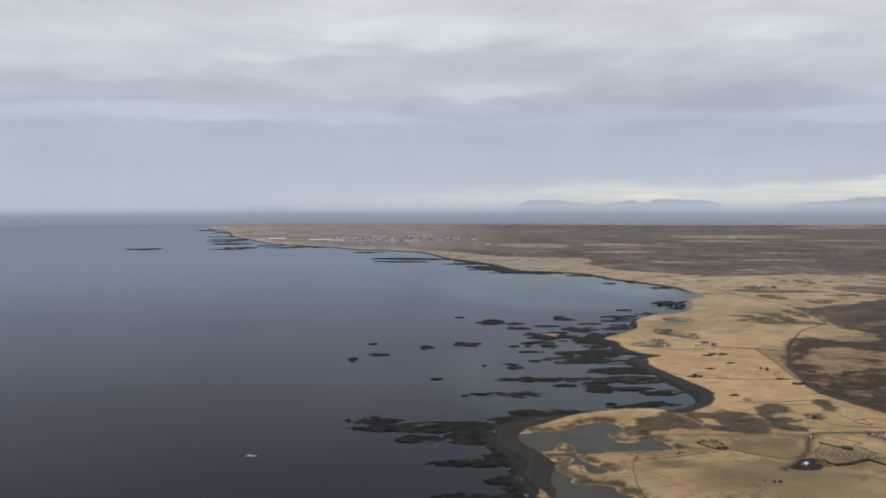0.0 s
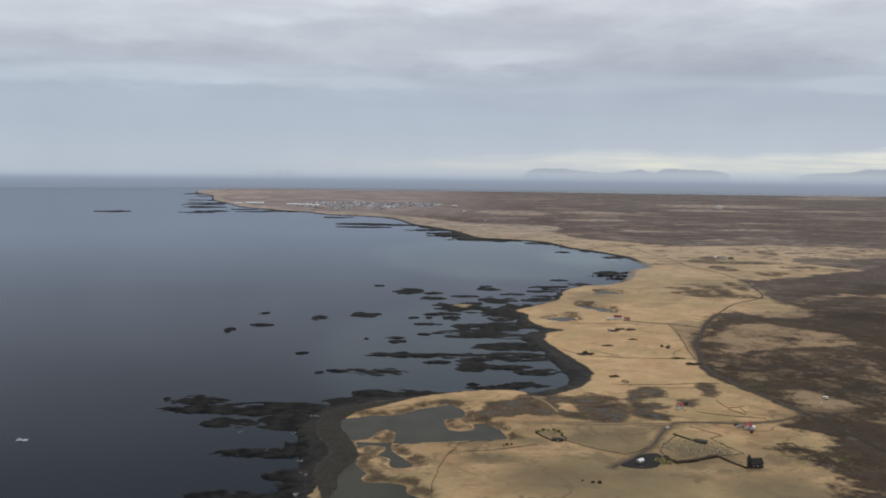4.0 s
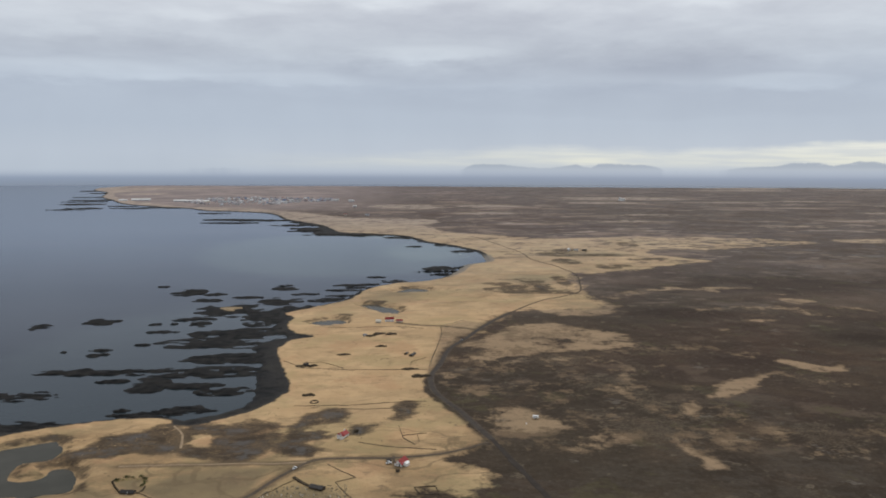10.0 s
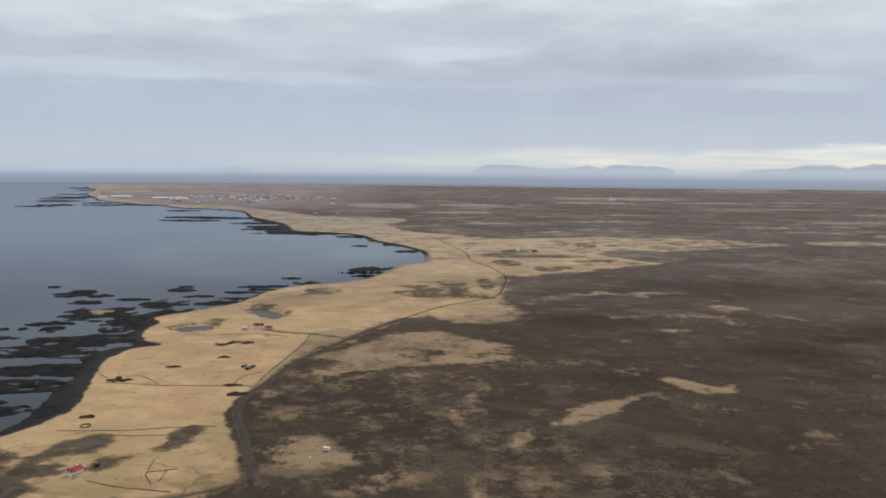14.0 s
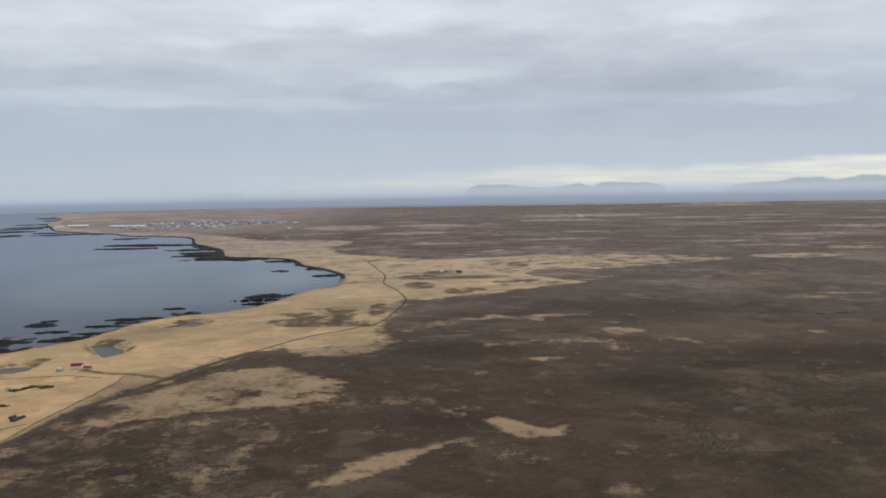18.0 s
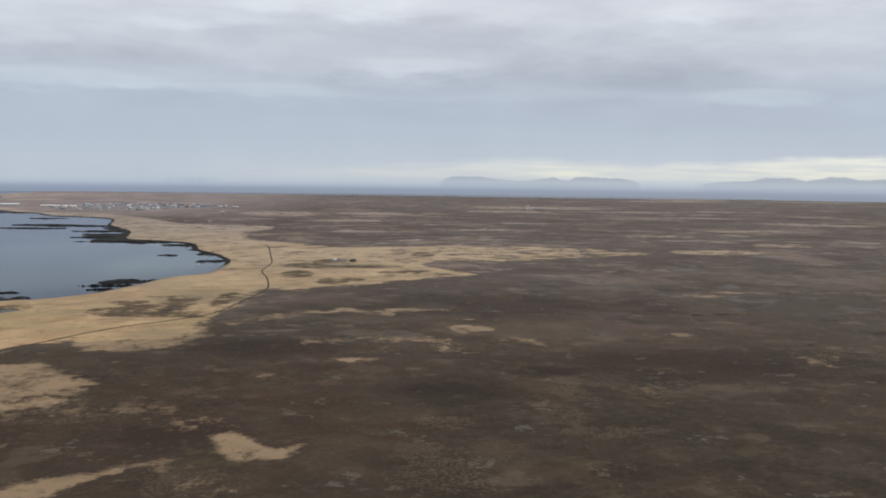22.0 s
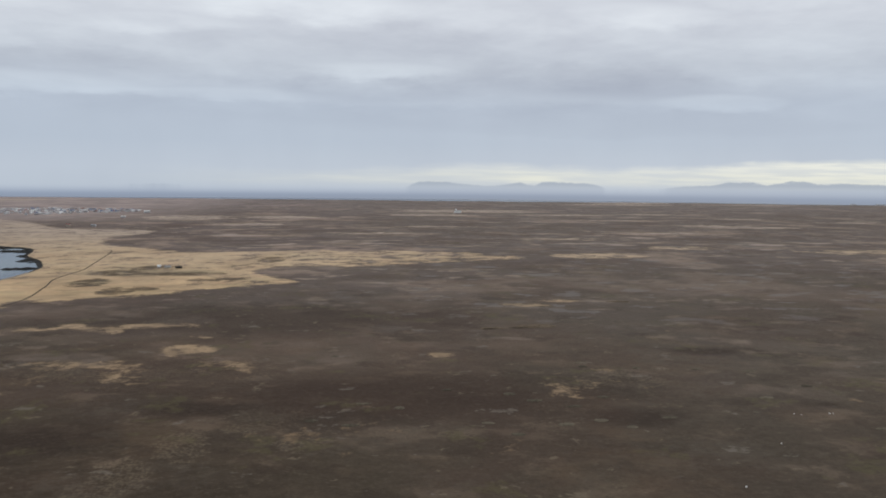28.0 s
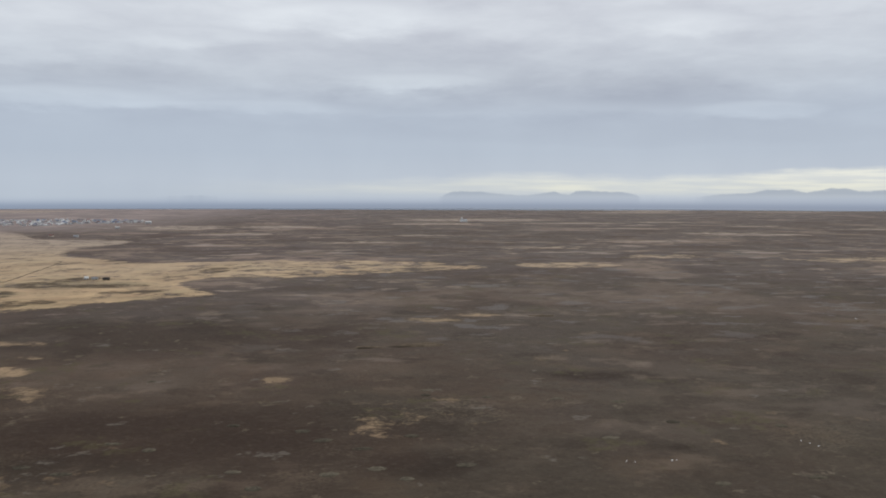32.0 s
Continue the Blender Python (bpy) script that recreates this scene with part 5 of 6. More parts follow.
def car(x, y, turn, paint, label):
    c = thing("car", x * U, y * U, turn, label, "car", z=height(x * U, y * U) + 0.13)
    part("body", box(1.75, 0.72, 0.30, z=0.16, bevel=0.06), paint, c)
    cabin = box(0.95, 0.64, 0.26, 0.05, 0, 0.46, bevel=0.07)
    part("cabin", cabin, GLASS, c)
    part("roof", box(0.72, 0.56, 0.05, 0.05, 0, 0.70, bevel=0.015), paint, c)
    for px in (-0.55, 0.55):
        for py in (-0.32, 0.32):
            w = bmesh.new()
            bmesh.ops.create_cone(w, cap_ends=True, segments=12, radius1=0.16, radius2=0.16, depth=0.12)
            wheel = part("wheel", w, TYRE, c, at=pose(px, py, 0.16, 90, 0, 0))
            r = bmesh.new()
            bmesh.ops.create_cone(r, cap_ends=True, segments=10, radius1=0.09, radius2=0.09, depth=0.14)
            part("rim", r, GREYROOF, wheel)
    for py in (-0.24, 0.24):
        part("headlight", box(0.03, 0.12, 0.08, 0.875, py, 0.3), GLASS, c)


car(108.0, 232.0, 55, WHITE, "white car parked where the farm track bends")
car(126.9, 233.6, 10, WHITE, "white car parked beside the barn")
car(152.6, 350.2, 62, GREYROOF, "grey car standing on the coast road")


def boat(x, y, turn):
    b = thing("boat", x * U, y * U, turn, "small white fishing boat with a short wake", "boat", z=0.0)
    hull = box(2.2, 0.75, 0.42, z=-0.12)
    for v in hull.verts:
        if v.co.x > 0:
            v.co.y *= 0.15
        if v.co.z < 0:
            v.co.y *= 0.6
    bmesh.ops.bevel(hull, geom=hull.edges[:], offset=0.05, segments=2, affect="EDGES")
    part("hull", hull, WHITE, b)
    c = part("cabin", box(0.6, 0.45, 0.45, -0.25, 0, 0.30, bevel=0.05), WHITE, b)
    part("window", box(0.04, 0.32, 0.16, 0.06, 0, 0.52), GLASS, c)
    part("mast", box(0.05, 0.05, 0.9, -0.5, 0, 0.7), GREYROOF, b)
    wake = bmesh.new()
    pts = [(-1.0, -0.3), (-3.2, -0.75), (-2.6, -0.1), (-4.4, 0.0), (-2.6, 0.1), (-3.2, 0.75), (-1.0, 0.3), (0.6, 0.28), (0.6, -0.28)]
    wake.faces.new([wake.verts.new((px, py, 0.05)) for px, py in pts])
    part("wake", wake, FOAM, b)


boat(-54.7, 220.4, 195)


# Garden shrubs, moss and churchyard stones
def shrub_mesh(name, seed, size):
    rnd = random.Random(seed)
    bm = bmesh.new()
    for _ in range(130):
        a, u, r = rnd.uniform(0, 6.283), rnd.random(), rnd.uniform(0.45, 1.0)
        c = Vector((math.cos(a) * r * math.sqrt(1 - u * u) * size, math.sin(a) * r * math.sqrt(1 - u * u) * size, u * r * size * 0.9 + 0.05))
        s = size * rnd.uniform(0.14, 0.26)
        e = [Vector((rnd.uniform(-1, 1), rnd.uniform(-1, 1), rnd.uniform(-1, 1))).normalized() * s for _ in range(3)]
        bm.faces.new([bm.verts.new(c + d) for d in e])
    for k in range(3):
        a = k * 2.1
        top = Vector((math.cos(a), math.sin(a), 1.5)) * size * 0.45
        ring = [bm.verts.new((math.cos(b) * 0.05, math.sin(b) * 0.05, -0.1)) for b in (0, 2.1, 4.2)]
        tip = bm.verts.new(top)
        for i in range(3):
            bm.faces.new((ring[i], ring[(i + 1) % 3], tip))
    me = bpy.data.meshes.new(name)
    bm.to_mesh(me)
    bm.free()
    return me


def shrubs(spots, mat, label, group):
    kinds = []
    for k in range(3):
        me = shrub_mesh("shrub", k + 5, 0.8)
        me.materials.append(mat)
        kinds.append(me)
    for k, (x, y, s) in enumerate(spots):
        ob = new("shrub", kinds[k % 3])
        ob.matrix_world = pose(x * U, y * U, height(x * U, y * U), 0, 0, 77 * k) @ Matrix.Scale(s, 4)
        tagged(ob, label, "shrub", group)


rnd = random.Random(4)
hedge = spline([(74.2, 228.6), (75.2, 229.6), (77.0, 229.9), (78.9, 229.4), (79.7, 227.6), (79.9, 225.6)], False, 4)
shrubs([(x + rnd.uniform(-0.3, 0.3), y + rnd.uniform(-0.4, 0.4), rnd.uniform(0.6, 1.1)) for x, y in hedge[::2]], HEDGE, "dark green wind-bent shrub in the croft garden hedge", "garden shrubs")
shrubs([(x + rnd.uniform(-0.4, 0.4), y - 1.0 + rnd.uniform(-0.4, 0.3), rnd.uniform(0.45, 0.8)) for x, y in hedge[1:-4:2]], LIME, "pale yellow-green shrub in the croft garden hedge", "garden shrubs")
stone_wall([(77.0, 221.8), (75.2, 224.6), (73.7, 227.4), (74.0, 229.2)], "dark turf-topped wall round the croft garden", 0.55, 0.4, mat=TURF)
stone_wall([(80.2, 225.0), (80.3, 223.0), (79.8, 221.6)], "dark turf-topped wall round the croft garden", 0.5, 0.4, mat=TURF)
house("croft", 78.3, 221.9, -10, (3.8, 1.7, 0.5, 0.5), TURF, TARRED, "low dark croft built into the garden wall", "", 1, False)
shrubs([(100.4 + 1.7 * math.cos(k * 1.1) * (k % 3 + 1) / 3, 207.6 + 1.5 * math.sin(k * 1.1) * (k % 3 + 1) / 3, 1.0 + 0.15 * (k % 4)) for k in range(14)], LIME, "pale yellow-green shrub beside the yard", "yard shrubs")


def boulder_mesh(seed, flat=0.7):
    bm = bmesh.new()
    bmesh.ops.create_icosphere(bm, subdivisions=2, radius=1)
    for v in bm.verts:
        n = noise.noise(v.co * 1.3 + Vector((seed * 7.1, 0, 0))) * 0.5 + noise.noise(v.co * 3.1 + Vector((0, seed * 3.3, 0))) * 0.2
        v.co *= 1 + n
        v.co.z *= flat
    me = bpy.data.meshes.new("boulder")
    bm.to_mesh(me)
    bm.free()
    return me


def boulders(spots, mat, name, label, group, category="stone"):
    kinds = [boulder_mesh(k) for k in range(3)]
    for me in kinds:
        me.materials.append(mat)
    for k, (x, y, s) in enumerate(spots):
        ob = new(name, kinds[k % 3])
        ob.matrix_world = pose(x * U, y * U, height(x * U, y * U) + s * 0.2, 0, 0, 61 * k) @ Matrix.Scale(s * 0.8, 4)
        tagged(ob, label, category, group)


boulders([(458.7, 348.2, 0.34), (459.5, 348.3, 0.2), (451, 348.6, 0.22), (452.2, 347.9, 0.16), (486.5, 354.5, 0.22), (487.2, 353.0, 0.25), (485.8, 356.3, 0.18), (585.8, 496.4, 0.4), (437.5, 330.6, 0.25), (420, 311, 0.3), (159.7, 258, 0.4)],
         WHITE, "pale_boulder", "white-bleached stone lying on the heath", "pale stones on the heath")
boulders([(65.5, 218.3, 0.8), (66.6, 218.6, 0.6), (64.6, 217.6, 0.5), (83.6, 195.3, 0.9), (82.2, 195.4, 0.8), (80.2, 196.4, 0.5)], TURF, "mossy_boulder", "brown mossy boulder in the meadow", "boulders in the meadow")


def gravestones():
    r = random.Random(9)
    first = None
    for k in range(26):
        x, y = r.choice([(106, 217.5), (108.5, 220.5), (113, 216), (116, 215), (114, 213.5)])
        x, y = x + r.uniform(-3, 3), y + r.uniform(-3, 3)
        m = pose(x * U, y * U, height(x * U, y * U) - 0.1, 0, r.uniform(-8, 8), r.uniform(-15, 15))
        if first is None:
            bm = box(0.32, 0.10, 0.62, bevel=0.03)
            me = bpy.data.meshes.new("gravestone")
            bm.to_mesh(me)
            bm.free()
            me.materials.append(CREAM)
            first = new("gravestone", me)
            first.matrix_world = m
            tagged(first, "pale weathered gravestone in rough grass", "gravestone", "gravestones in the churchyard")
        else:
            copy_thing(first, m)


gravestones()


# Skerries: wet black rock that breaks the water
def skerry(x, y, rx, ry, seed, label="low black weed-covered skerry in the sea", base=0.0, tall=0.9, name="skerry", mat=ROCK, group="skerries off the shore", category="rock", rough=2.3):
    rx, ry = rx * U * 1.25, ry * U * 1.15
    nx, ny = int(np.clip(rx * 3, 22, 64)), int(np.clip(ry * 3, 16, 52))
    gx, gy = np.meshgrid(np.linspace(-1.25, 1.25, nx), np.linspace(-1.25, 1.25, ny))
    px, py = gx.ravel() * rx, gy.ravel() * ry
    wx, wy = px + x * U, py + y * U
    q = np.sqrt((gx.ravel() * 0.95) ** 2 + (gy.ravel() * 0.95) ** 2)
    rag = value_noise(wx, wy * 1.9, max(min(rx, ry) * 0.75, 2.0 if rx > 3.2 else 0.6), seed * 0.37 + 2, 5)
    z = tall * (0.62 * (1 - q ** 1.5) + rough * rag) + base
    z = np.minimum(z, base + tall * 0.8)
    z -= np.clip(q - 1.0, 0, 1) * 6
    idx = np.arange(nx * ny).reshape(ny, nx)
    quads = np.stack([idx[:-1, :-1], idx[:-1, 1:], idx[1:, 1:], idx[1:, :-1]], -1).reshape(-1, 4)
    quads = quads[(z[quads] > base - 1.6).any(1)]
    ob = mesh_object(name, np.stack([px, py, z - base], 1).tolist(), quads.tolist(), mat)
    ob.data.polygons.foreach_set("use_smooth", np.ones(len(ob.data.polygons), bool))
    ob.location = (x * U, y * U, base)
    return tagged(ob, label, category, group)


SKERRIES = [(28, 477, 6.9, 9.2), (42, 451, 5.8, 4.5), (12, 400, 5.7, 6.3), (-8, 390, 3.7, 4.7), (-30, 372, 4, 3.1), (-36, 401, 2.5, 2.2), (-41, 360, 2, 4.1), (-3, 319, 2, 1.7),
            (18, 346, 0.9, 1.5), (30, 348, 3.3, 2.1), (31, 341, 2.9, 2.9), (35, 393, 2, 2), (42, 394, 1.2, 2), (41, 356, 2.2, 2.2), (52, 393, 3.7, 4.7), (42, 469, 4.5, 4),
            (74, 487, 5.5, 4.3), (77, 448, 7.9, 7.2), (97, 448, 5.8, 3.6), (86, 468, 5.3, 2), (73, 498, 3.2, 2.3)]
SKERRIES_COVE = [(108, 497, 8, 3), (104, 480, 7, 2.5), (112, 488, 6, 2), (104, 462, 6, 2.5), (116, 500, 5, 2), (101, 452, 6, 3), (60, 459, 5.9, 2.8), (10, 496, 2.7, 2.2), (120, 529, 4.3, 2.6), (42, 378, 4.8, 1.9), (47, 307, 3.8, 1.9), (26, 293, 8.9, 4.2), (14, 293, 3.1, 1.8), (59, 278, 1.7, 1.2),
                 (47, 404, 7.7, 3.6), (8, 291, 1.3, 1.4), (130, 510, 5.8, 6), (87, 428, 7.5, 4.9), (77, 406, 8, 12), (75, 374, 17, 6.5), (68, 357, 18, 6.5), (76, 334, 13, 4.6), (42, 318, 18, 3.6), (72, 317, 15, 4.6),
                 (58, 302, 5, 8), (70, 301, 8, 2.2), (81, 295, 6, 3)]
REEF_ARMS = [(-22, 257, 7.5, 3.8), (-19, 248, 8.5, 3.2), (1, 249, 16, 5.5), (-7, 236, 5.8, 3.6), (10, 237, 7.5, 7), (16, 222, 4, 9), (7, 214, 11, 2.8), (16, 200, 4.6, 3), (19, 190, 3.9, 5), (10, 188, 10, 3), (23, 256, 7, 4.5),
             (33, 264, 10, 6), (47, 266, 10, 3.4), (75, 278, 6.5, 3), (66, 274, 7, 2)]
SKERRIES_FAR = [(-481, 1289, 22, 18), (-386, 1463, 31, 20), (-334, 1325, 21, 14), (-346, 1282, 20, 8), (-221, 1383, 17, 12), (-59, 1048, 26, 10), (-241, 1345, 14, 8), (-30, 1035, 36, 10),
                (36, 1007, 17, 14), (46, 903, 15, 9), (162, 770, 5, 5), (158, 567, 8, 7), (152, 777, 3, 4), (-560, 2060, 30, 30), (-640, 2250, 40, 30), (-440, 1640, 30, 20), (31, 950, 23, 9), (51, 869, 18, 6), (75, 822, 20, 6), (-51, 991, 25, 8), (-109, 1186, 16, 10), (106, 817, 17, 7), (143, 791, 15, 9), (162, 752, 8, 9), (176, 719, 9, 10), (182, 669, 7, 6), (157, 552, 10, 1.4), (159, 538, 6, 1.2), (174, 570, 6, 1.6), (147, 708, 5, 2), (-406, 1667, 23, 25), (-472, 1800, 14, 18), (-505, 1790, 16, 8), (-408, 1580, 16, 10), (-436, 1560, 20, 8), (-268, 1324, 22, 7), (-212, 1338, 16, 7), (-300, 1396, 18, 8)]
for k, (x, y, rx, ry) in enumerate(SKERRIES + SKERRIES_COVE):
    skerry(x, y, rx, ry * (1.35 if 60 < x < 100 and rx > 5 else 1.0), k)
for k, s in enumerate(REEF_ARMS):
    skerry(*s, k + 200, "black arm of the shore reef hung with wrack", group="arms of the shore reef")
for k, s in enumerate(SKERRIES_FAR):
    skerry(*s, k + 60, "long low black reef off the distant point", tall=1.6, group="reefs off the point")
islet = skerry(58, 425, 11.5, 15, 91, "black skerry with a cap of bleached grass", tall=1.3)
skerry(424, 457, 5, 2.2, 92, "dark lava outcrop on the heath", height(424 * U, 457 * U) + 0.1, 0.9, "lava_outcrop", DRYSTONE, "lava outcrops")
skerry(579, 490, 6, 1.2, 94, "dark lava outcrop on the heath", height(579 * U, 490 * U) + 0.1, 0.8, "lava_outcrop", DRYSTONE, "lava outcrops")
skerry(472, 511, 4, 1.2, 95, "dark lava outcrop on the heath", height(472 * U, 511 * U) + 0.1, 0.8, "lava_outcrop", DRYSTONE, "lava outcrops")
skerry(409, 454.5, 3.4, 0.9, 93, "dark lava outcrop on the heath", height(409 * U, 454.5 * U) + 0.1, 0.7, "lava_outcrop", DRYSTONE, "lava outcrops")


OUTCROPS = [(356.8, 415.9), (395.9, 371.6), (400.0, 365.1), (382.3, 376.6), (362.7, 367.0), (370.1, 362.6), (352.0, 354.8), (359.6, 350.7), (386.6, 349.3), (402.0, 347.0), (421.0, 396.8), (416.2, 366.6),
            (407.2, 359.5), (390.9, 341.5), (421.7, 401.5), (434.2, 393.4), (449.4, 390.6), (461.9, 386.8), (467.5, 370.3), (452.3, 361.6), (414.2, 343.8), (409.6, 348.9), (424.2, 349.3), (462.3, 336.7),
            (478.5, 338.3), (486.8, 365.1)]
for k, (x, y) in enumerate(OUTCROPS):
    skerry(x, y, 0.9 + 0.5 * ((k * 7) % 5) / 4, 0.6 + 0.3 * ((k * 3) % 4) / 3, 300 + k, "small knob of lichened lava breaking through the heath", height(x * U, y * U) + 0.05, 0.55, "lava_outcrop", LICHENROCK, "lava outcrops", rough=1.0)
for k, (x, y, rx, ry) in enumerate([(407.2, 453.2, 1.9, 0.8), (417.5, 455.0, 3.2, 0.9), (423.6, 456.0, 2.0, 0.8), (424.9, 456.6, 0.9, 0.7)]):
    skerry(x, y, rx, ry, 340 + k, "long dark lava ledge breaking through the heath", height(x * U, y * U) + 0.05, 0.7, "lava_ledge", TURF, "lava ledges", rough=1.0)


def turf_cap(parent):
    ring = [(math.cos(t) * 6.5 * (1 + 0.25 * math.sin(3 * t)), math.sin(t) * 9 * (1 + 0.2 * math.cos(2 * t))) for t in np.linspace(0, 6.2832, 28)[:-1]]
    verts = [(0, 0, 1.35)] + [(px * 0.6, py * 0.6, 1.25) for px, py in ring] + [(px, py, 0.75) for px, py in ring]
    n = len(ring)
    faces = [(0, 1 + i, 1 + (i + 1) % n) for i in range(n)] + [(1 + i, 1 + n + i, 1 + n + (i + 1) % n, 1 + (i + 1) % n) for i in range(n)]
    mesh_object("grass_cap", verts, faces, plain("bleached_islet_grass", (0.26, 0.195, 0.12), 0.95, 0.4, 0.5), parent)


turf_cap(islet)
for k, (x, y, rx, ry) in enumerate([(120.4, 361.0, 1.6, 1.6), (123.9, 364.6, 1.5, 1.8), (127.8, 363.2, 1.6, 1.5), (122.2, 362.6, 1.2, 1.0), (100.6, 319.3, 1.8, 1.5), (103.2, 319.0, 1.5, 1.4), (105.5, 286.9, 1.5, 1.4),
                                   (133.4, 312.5, 2.0, 1.2), (136.5, 303.5, 2.2, 1.6), (124.5, 343.5, 1.6, 0.9), (112.3, 333, 1.8, 0.8)]):
    skerry(x, y, rx, ry, 130 + k, "low overgrown turf ruin in the hayfield", height(x * U, y * U) + 0.05, 0.75, "turf_ruin", TURF, "turf ruins", "ruin")


# Broken water on the reefs
def surf(x, y, size, seed):
    r = random.Random(seed)
    verts, faces = [], []
    for _ in range(5):
        cx, cy, long, thin, turn = r.gauss(0, size * 0.9), r.gauss(0, size * 0.6), size * r.uniform(0.25, 0.8), size * r.uniform(0.05, 0.12), r.uniform(-0.7, 0.7)
        first, steps = len(verts), 7
        for k in range(steps):
            u = 2 * k / (steps - 1) - 1
            px, py, half = long * u, thin * 2.0 * math.sin(3 * u + seed), thin * (1 - u * u) * r.uniform(0.6, 1.4) + 0.02
            for o in (-half, half):
                qx, qy = px, py + o
                verts.append((cx + qx * math.cos(turn) - qy * math.sin(turn), cy + qx * math.sin(turn) + qy * math.cos(turn), 0.06))
        faces += [(first + 2 * k, first + 2 * k + 2, first + 2 * k + 3, first + 2 * k + 1) for k in range(steps - 1)]
    ob = mesh_object("surf", verts, faces, SURF)
    ob.location = (x * U, y * U, max(height(x * U, y * U), 0.0) + 0.04)
    tagged(ob, "thin streak of white foam washing over the reef", "foam", "surf on the reefs")


SURF = plain("thin_grey_foam", (0.34, 0.36, 0.37), 0.7, 0.4, 2.0)
SURF_SPOTS = [(15.8, 241.1, 1.6), (12.2, 228.6, 1.4), (3.5, 250.0, 1.2), (33.6, 262.8, 1.8), (25.6, 255.8, 1.2), (19.7, 200.1, 1.2), (17.4, 208.5, 1.4), (20.6, 188.7, 1.2), (-2.1, 228.7, 0.9), (8.5, 240.7, 1.3),
              (178.5, 648.4, 3.6), (181, 632, 3.0), (130.9, 500.5, 2.2), (152.2, 554.6, 2.0)]
for k, (x, y, size) in enumerate(SURF_SPOTS):
    surf(x, y, size, k + 40)


# The fishing town on the point
def town_house(length, width, wall, rise, walls, roof, label):
    h = new("town_house")
    tagged(h, label, "house", "houses of the distant fishing town")
    part("wall", gabled(length, width, wall + 1, rise, -1), walls, h)
    part("roof", roof_slabs(length, width, wall, rise, 0.3, 0.2), roof, h)
    return h


def town():
    r = random.Random(12)
    kinds = [town_house(6.4, 4.4, 2.3, 1.6, TOWNWHITE, TOWNROOF, "white house with a grey roof in the fishing town"), town_house(7, 4.4, 2.2, 1.5, TOWNWHITE, TOWNWHITE, "white house with a pale roof in the fishing town"),
             town_house(6.4, 4.2, 2.2, 1.6, TOWNWHITE, FADEDRED, "cream house with a red roof in the fishing town"), town_house(6, 4.4, 2.9, 1.5, TOWNWHITE, BLUEROOF, "white house with a blue roof in the fishing town"),
             town_house(8, 5, 2.2, 1.4, TOWNROOF, TOWNROOF, "grey house in the fishing town")]
    spots = []
    while len(spots) < 290:
        u = r.random()
        x = -230 + 262 * u
        bulge = math.sin(math.pi * min(1, 0.15 + u * 0.85))
        y = r.uniform(1585 - 195 * bulge, 1615 + 130 * bulge)
        if r.random() < (0.55 + 0.45 * math.sin(x * 0.11) * math.cos(y * 0.05)):
            spots.append((x * U, y * U))
    xs, ys = np.array(spots).T
    zs = survey(xs, ys)[0]
    for k, (x, y, z) in enumerate(zip(xs, ys, zs)):
        kind = kinds[r.choice((0, 0, 1, 1, 1, 2, 3, 4, 4))] if k >= 5 else kinds[k]
        m = pose(x, y, max(z, 0.5), 0, 0, r.choice((10, 100, 25, 115)) + r.uniform(-6, 6))
        if k < 5:
            kind.matrix_world = m
        else:
            copy_thing(kind, m)


town()


def hall(x, y, turn, length, width, tall, walls, roof, label, group="harbour halls"):
    h = thing("hall", x * U, y * U, turn, label, "hall", group, z=max(height(x * U, y * U), 0.6))
    part("wall", gabled(length, width, tall + 1, width * 0.16, -1), walls, h)
    part("roof", roof_slabs(length, width, tall, width * 0.16, 0.3, 0.25), roof, h)
    for k in range(3):
        part("door", box(length * 0.1, 0.2, tall * 0.6, length * (k - 1) * 0.3, -width / 2 - 0.05, 0), GREYROOF, h)


for x, y, turn, l, w, t, walls, roof in ((-330, 1594, 12, 50, 14, 2.6, TOWNWHITE, WHITE), (-361, 1590, 20, 22, 10, 2.4, TOWNWHITE, TOWNWHITE), (-247, 1548, 8, 34, 12, 2.8, TOWNWHITE, WHITE), (-222, 1532, 4, 30, 12, 3.0, TOWNWHITE, TOWNWHITE), (-198, 1514, -4, 28, 12, 3.0, CREAM, WHITE),
                                       (-160, 1484, 10, 22, 12, 3.2, TOWNWHITE, GREYROOF), (60, 1540, 6, 14, 8, 4, TOWNWHITE, TOWNWHITE), (75, 1330, 6, 8, 5, 3, TOWNWHITE, WHITE), (100, 1105, 4, 7, 4, 2.5, TOWNWHITE, GREYROOF), (72, 1112, -8, 6, 4, 2.5, CREAM, RED)):
    hall(x, y, turn, l, w, t, walls, roof, "white gabled hall on the edge of the fishing town")
for x, y, l in ((1880, 2380, 40), (1960, 2370, 60), (2060, 2370, 40)):
    hall(x, y, 3, l * 0.7, 10, 3, TOWNWHITE, GREYROOF, "pale hall on the far shore of the heath", "halls on the far shore")


def beacon(x, y):
    b = thing("beacon_station", x * U, y * U, 4, "white beacon building with a short tower on the heath", "building")
    part("wall", gabled(17, 9, 4.5, 2.0), WHITE, b)
    part("roof", roof_slabs(17, 9, 4.5, 2.0, 0.3, 0.2), GREYROOF, b)
    t = bmesh.new()
    bmesh.ops.create_cone(t, cap_ends=True, segments=20, radius1=2.0, radius2=1.6, depth=8)
    tower = part("tower", t, WHITE, b, at=pose(-4, 0, 4))
    d = bmesh.new()
    bmesh.ops.create_icosphere(d, subdivisions=2, radius=2.0)
    part("dome", d, WHITE, tower, at=pose(0, 0, 4.6))


beacon(572, 1580)


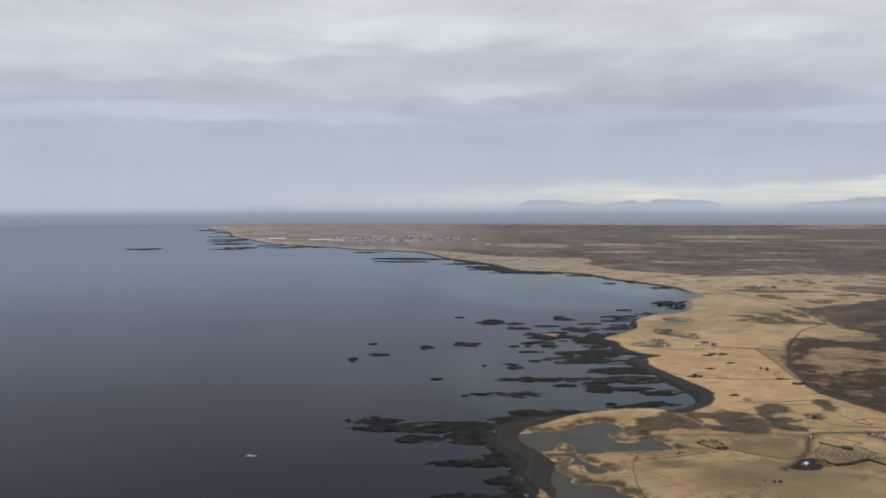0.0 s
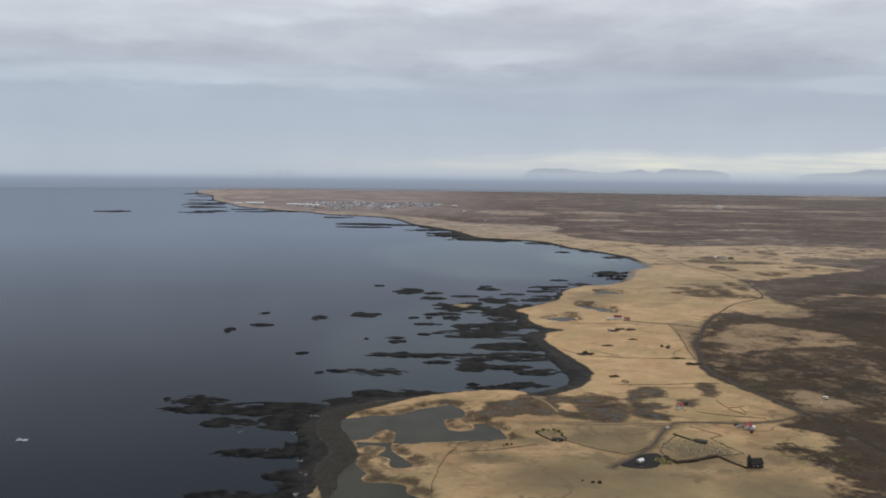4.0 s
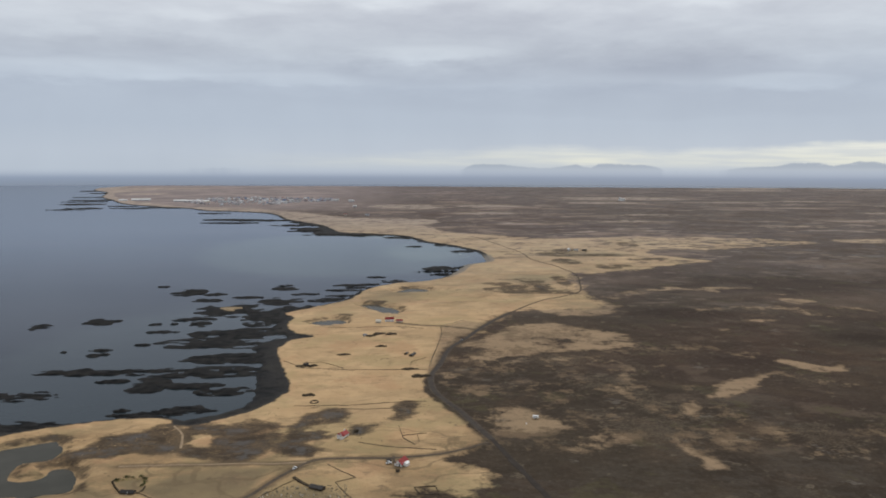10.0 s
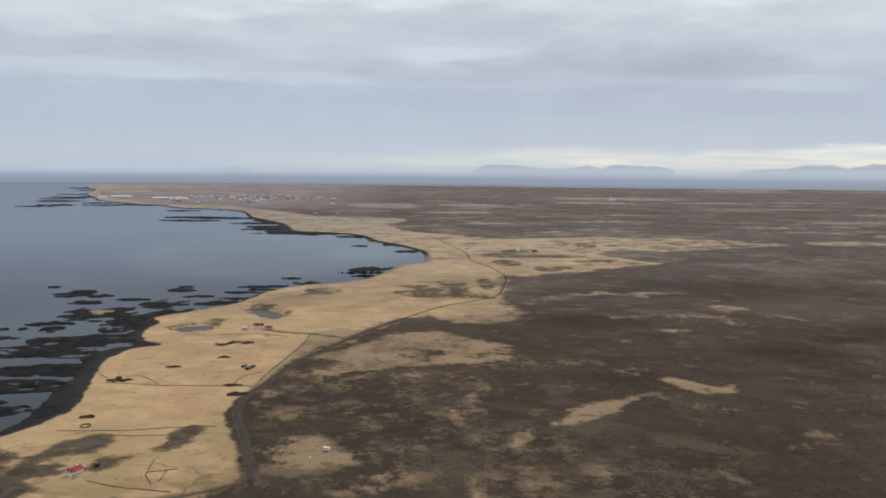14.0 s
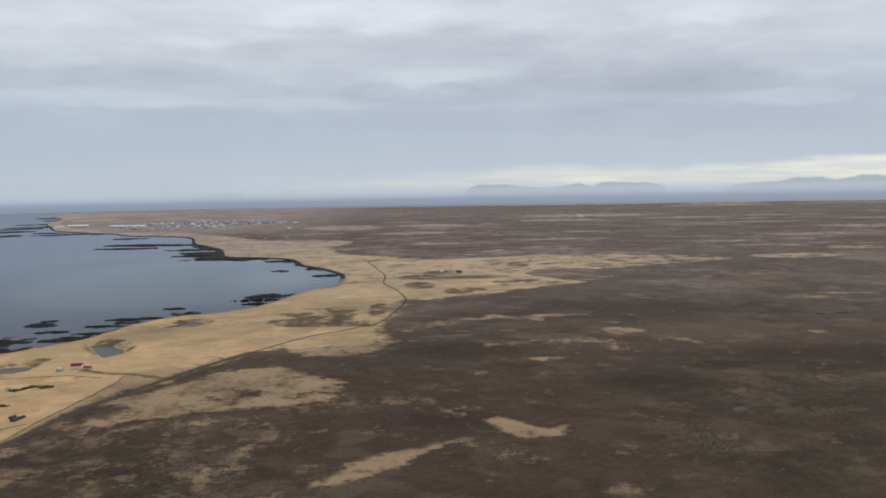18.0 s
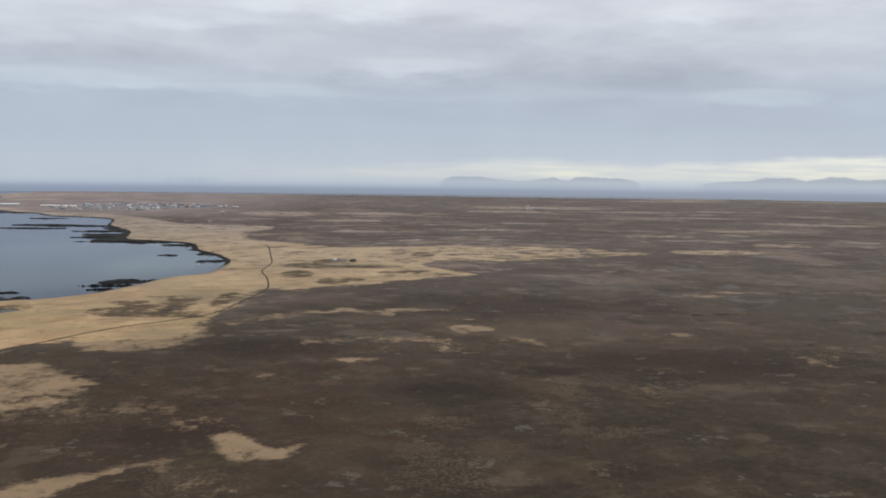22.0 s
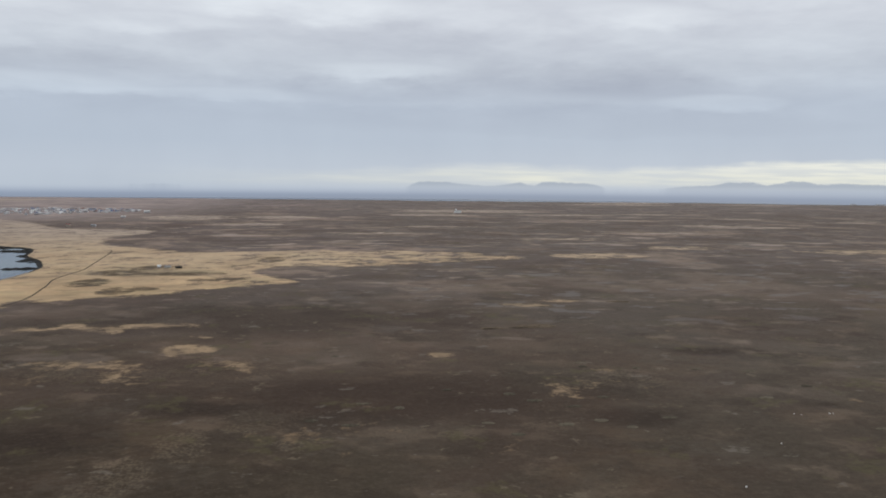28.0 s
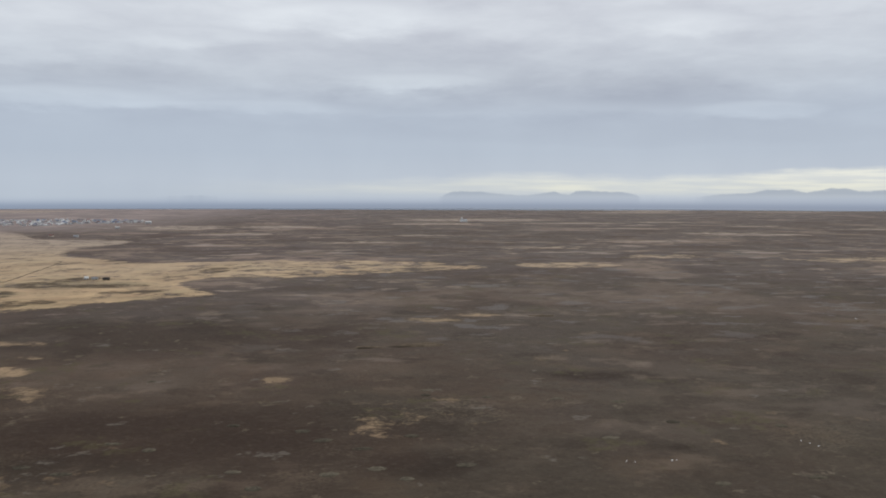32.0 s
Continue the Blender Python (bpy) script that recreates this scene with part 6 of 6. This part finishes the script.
# Loose cover: hummocks on the heath, tussocks in the grass, stones on the shore
def scatter(name, count, area, seed, keep, sizes, tall, mat, label, sides=6):
    r = np.random.RandomState(seed)
    x0, y0, x1, y1 = (v * U for v in area)
    x, y = r.uniform(x0, x1, count), r.uniform(y0, y1, count)
    z, grass, shore, *_ = survey(x, y)
    clump = value_noise(x, y, 30.0, seed + 2.0)
    ok = keep(z, grass + clump * 20, shore, clump)
    x, y, z = x[ok], y[ok], z[ok]
    n = len(x)
    s = r.uniform(*sizes, n)
    ang = np.linspace(0, 2 * math.pi, sides + 1)[:-1]
    ring = []
    for k, t in enumerate(ang):
        rr = s * r.uniform(0.7, 1.3, n)
        ring.append(np.stack([x + rr * math.cos(t), y + rr * math.sin(t), z - 0.12], 1))
    mid = []
    for k, t in enumerate(ang):
        rr = s * r.uniform(0.4, 0.75, n)
        mid.append(np.stack([x + rr * math.cos(t + 0.3), y + rr * math.sin(t + 0.3), z + s * tall * r.uniform(0.5, 0.95, n)], 1))
    top = np.stack([x + r.uniform(-0.2, 0.2, n) * s, y + r.uniform(-0.2, 0.2, n) * s, z + s * tall], 1)
    co = np.stack(ring + mid + [top], 1)
    per = 2 * sides + 1
    tri = []
    for i in range(sides):
        j = (i + 1) % sides
        tri += [(i, j, sides + j), (i, sides + j, sides + i), (sides + i, sides + j, 2 * sides)]
    tri = (np.array(tri)[None] + (np.arange(n) * per)[:, None, None]).reshape(-1, 3).astype(np.int32)
    me = bpy.data.meshes.new(name)
    me.vertices.add(n * per)
    me.vertices.foreach_set("co", co.astype(np.float32).ravel())
    me.loops.add(tri.size)
    me.loops.foreach_set("vertex_index", tri.ravel())
    me.polygons.add(len(tri))
    me.polygons.foreach_set("loop_start", np.arange(0, tri.size, 3, dtype=np.int32))
    me.polygons.foreach_set("use_smooth", np.ones(len(tri), bool))
    me.update(calc_edges=True)
    me.materials.append(mat)
    return tagged(new(name, me), label, name.replace("_", " "), kind="stuff")


def island_material(name, stops, rough=0.95):
    m, n, s = material(name)
    rnd = n.node("ShaderNodeNewGeometry").outputs["Random Per Island"]
    n.put(s.inputs["Base Color"], n.ramp(rnd, stops))
    s.inputs["Roughness"].default_value, s.inputs["Specular IOR Level"].default_value = rough, 0.15
    return m


TUSSOCK = island_material("dead_grass_tussocks", [(0.0, (0.16, 0.115, 0.065)), (0.6, (0.24, 0.17, 0.095)), (1.0, (0.32, 0.225, 0.125))])
PALESTONE = island_material("lichened_grey_stones", [(0.0, (0.06, 0.052, 0.036)), (0.6, (0.12, 0.103, 0.072)), (1.0, (0.22, 0.20, 0.16))])
RUBBLE = island_material("lava_rubble", [(0.0, (0.010, 0.010, 0.010)), (0.75, (0.026, 0.024, 0.021)), (0.97, (0.055, 0.05, 0.042)), (1.0, (0.13, 0.12, 0.10))])
scatter("grass_tussocks", 3500, (30, 190, 250, 520), 22, lambda z, g, sh, c: (g > 2) & (sh > 4) & (z > 0.6) & (c > 0.02), (0.25, 0.6), 0.25, TUSSOCK, "bleached tussocks of last year's grass")
scatter("shore_stones", 1600, (-35, 180, 130, 520), 23, lambda z, g, sh, c: (sh < 2.5) & (z > 0.05), (0.10, 0.28), 0.5, RUBBLE, "black and grey stones on the shore", 5)
scatter("churchyard_rubble", 420, (103.5, 211.5, 119, 223), 24, lambda z, g, sh, c: c > -0.3, (0.12, 0.40), 0.5, PALESTONE, "grey rubble and stones in the churchyard grass", 5)
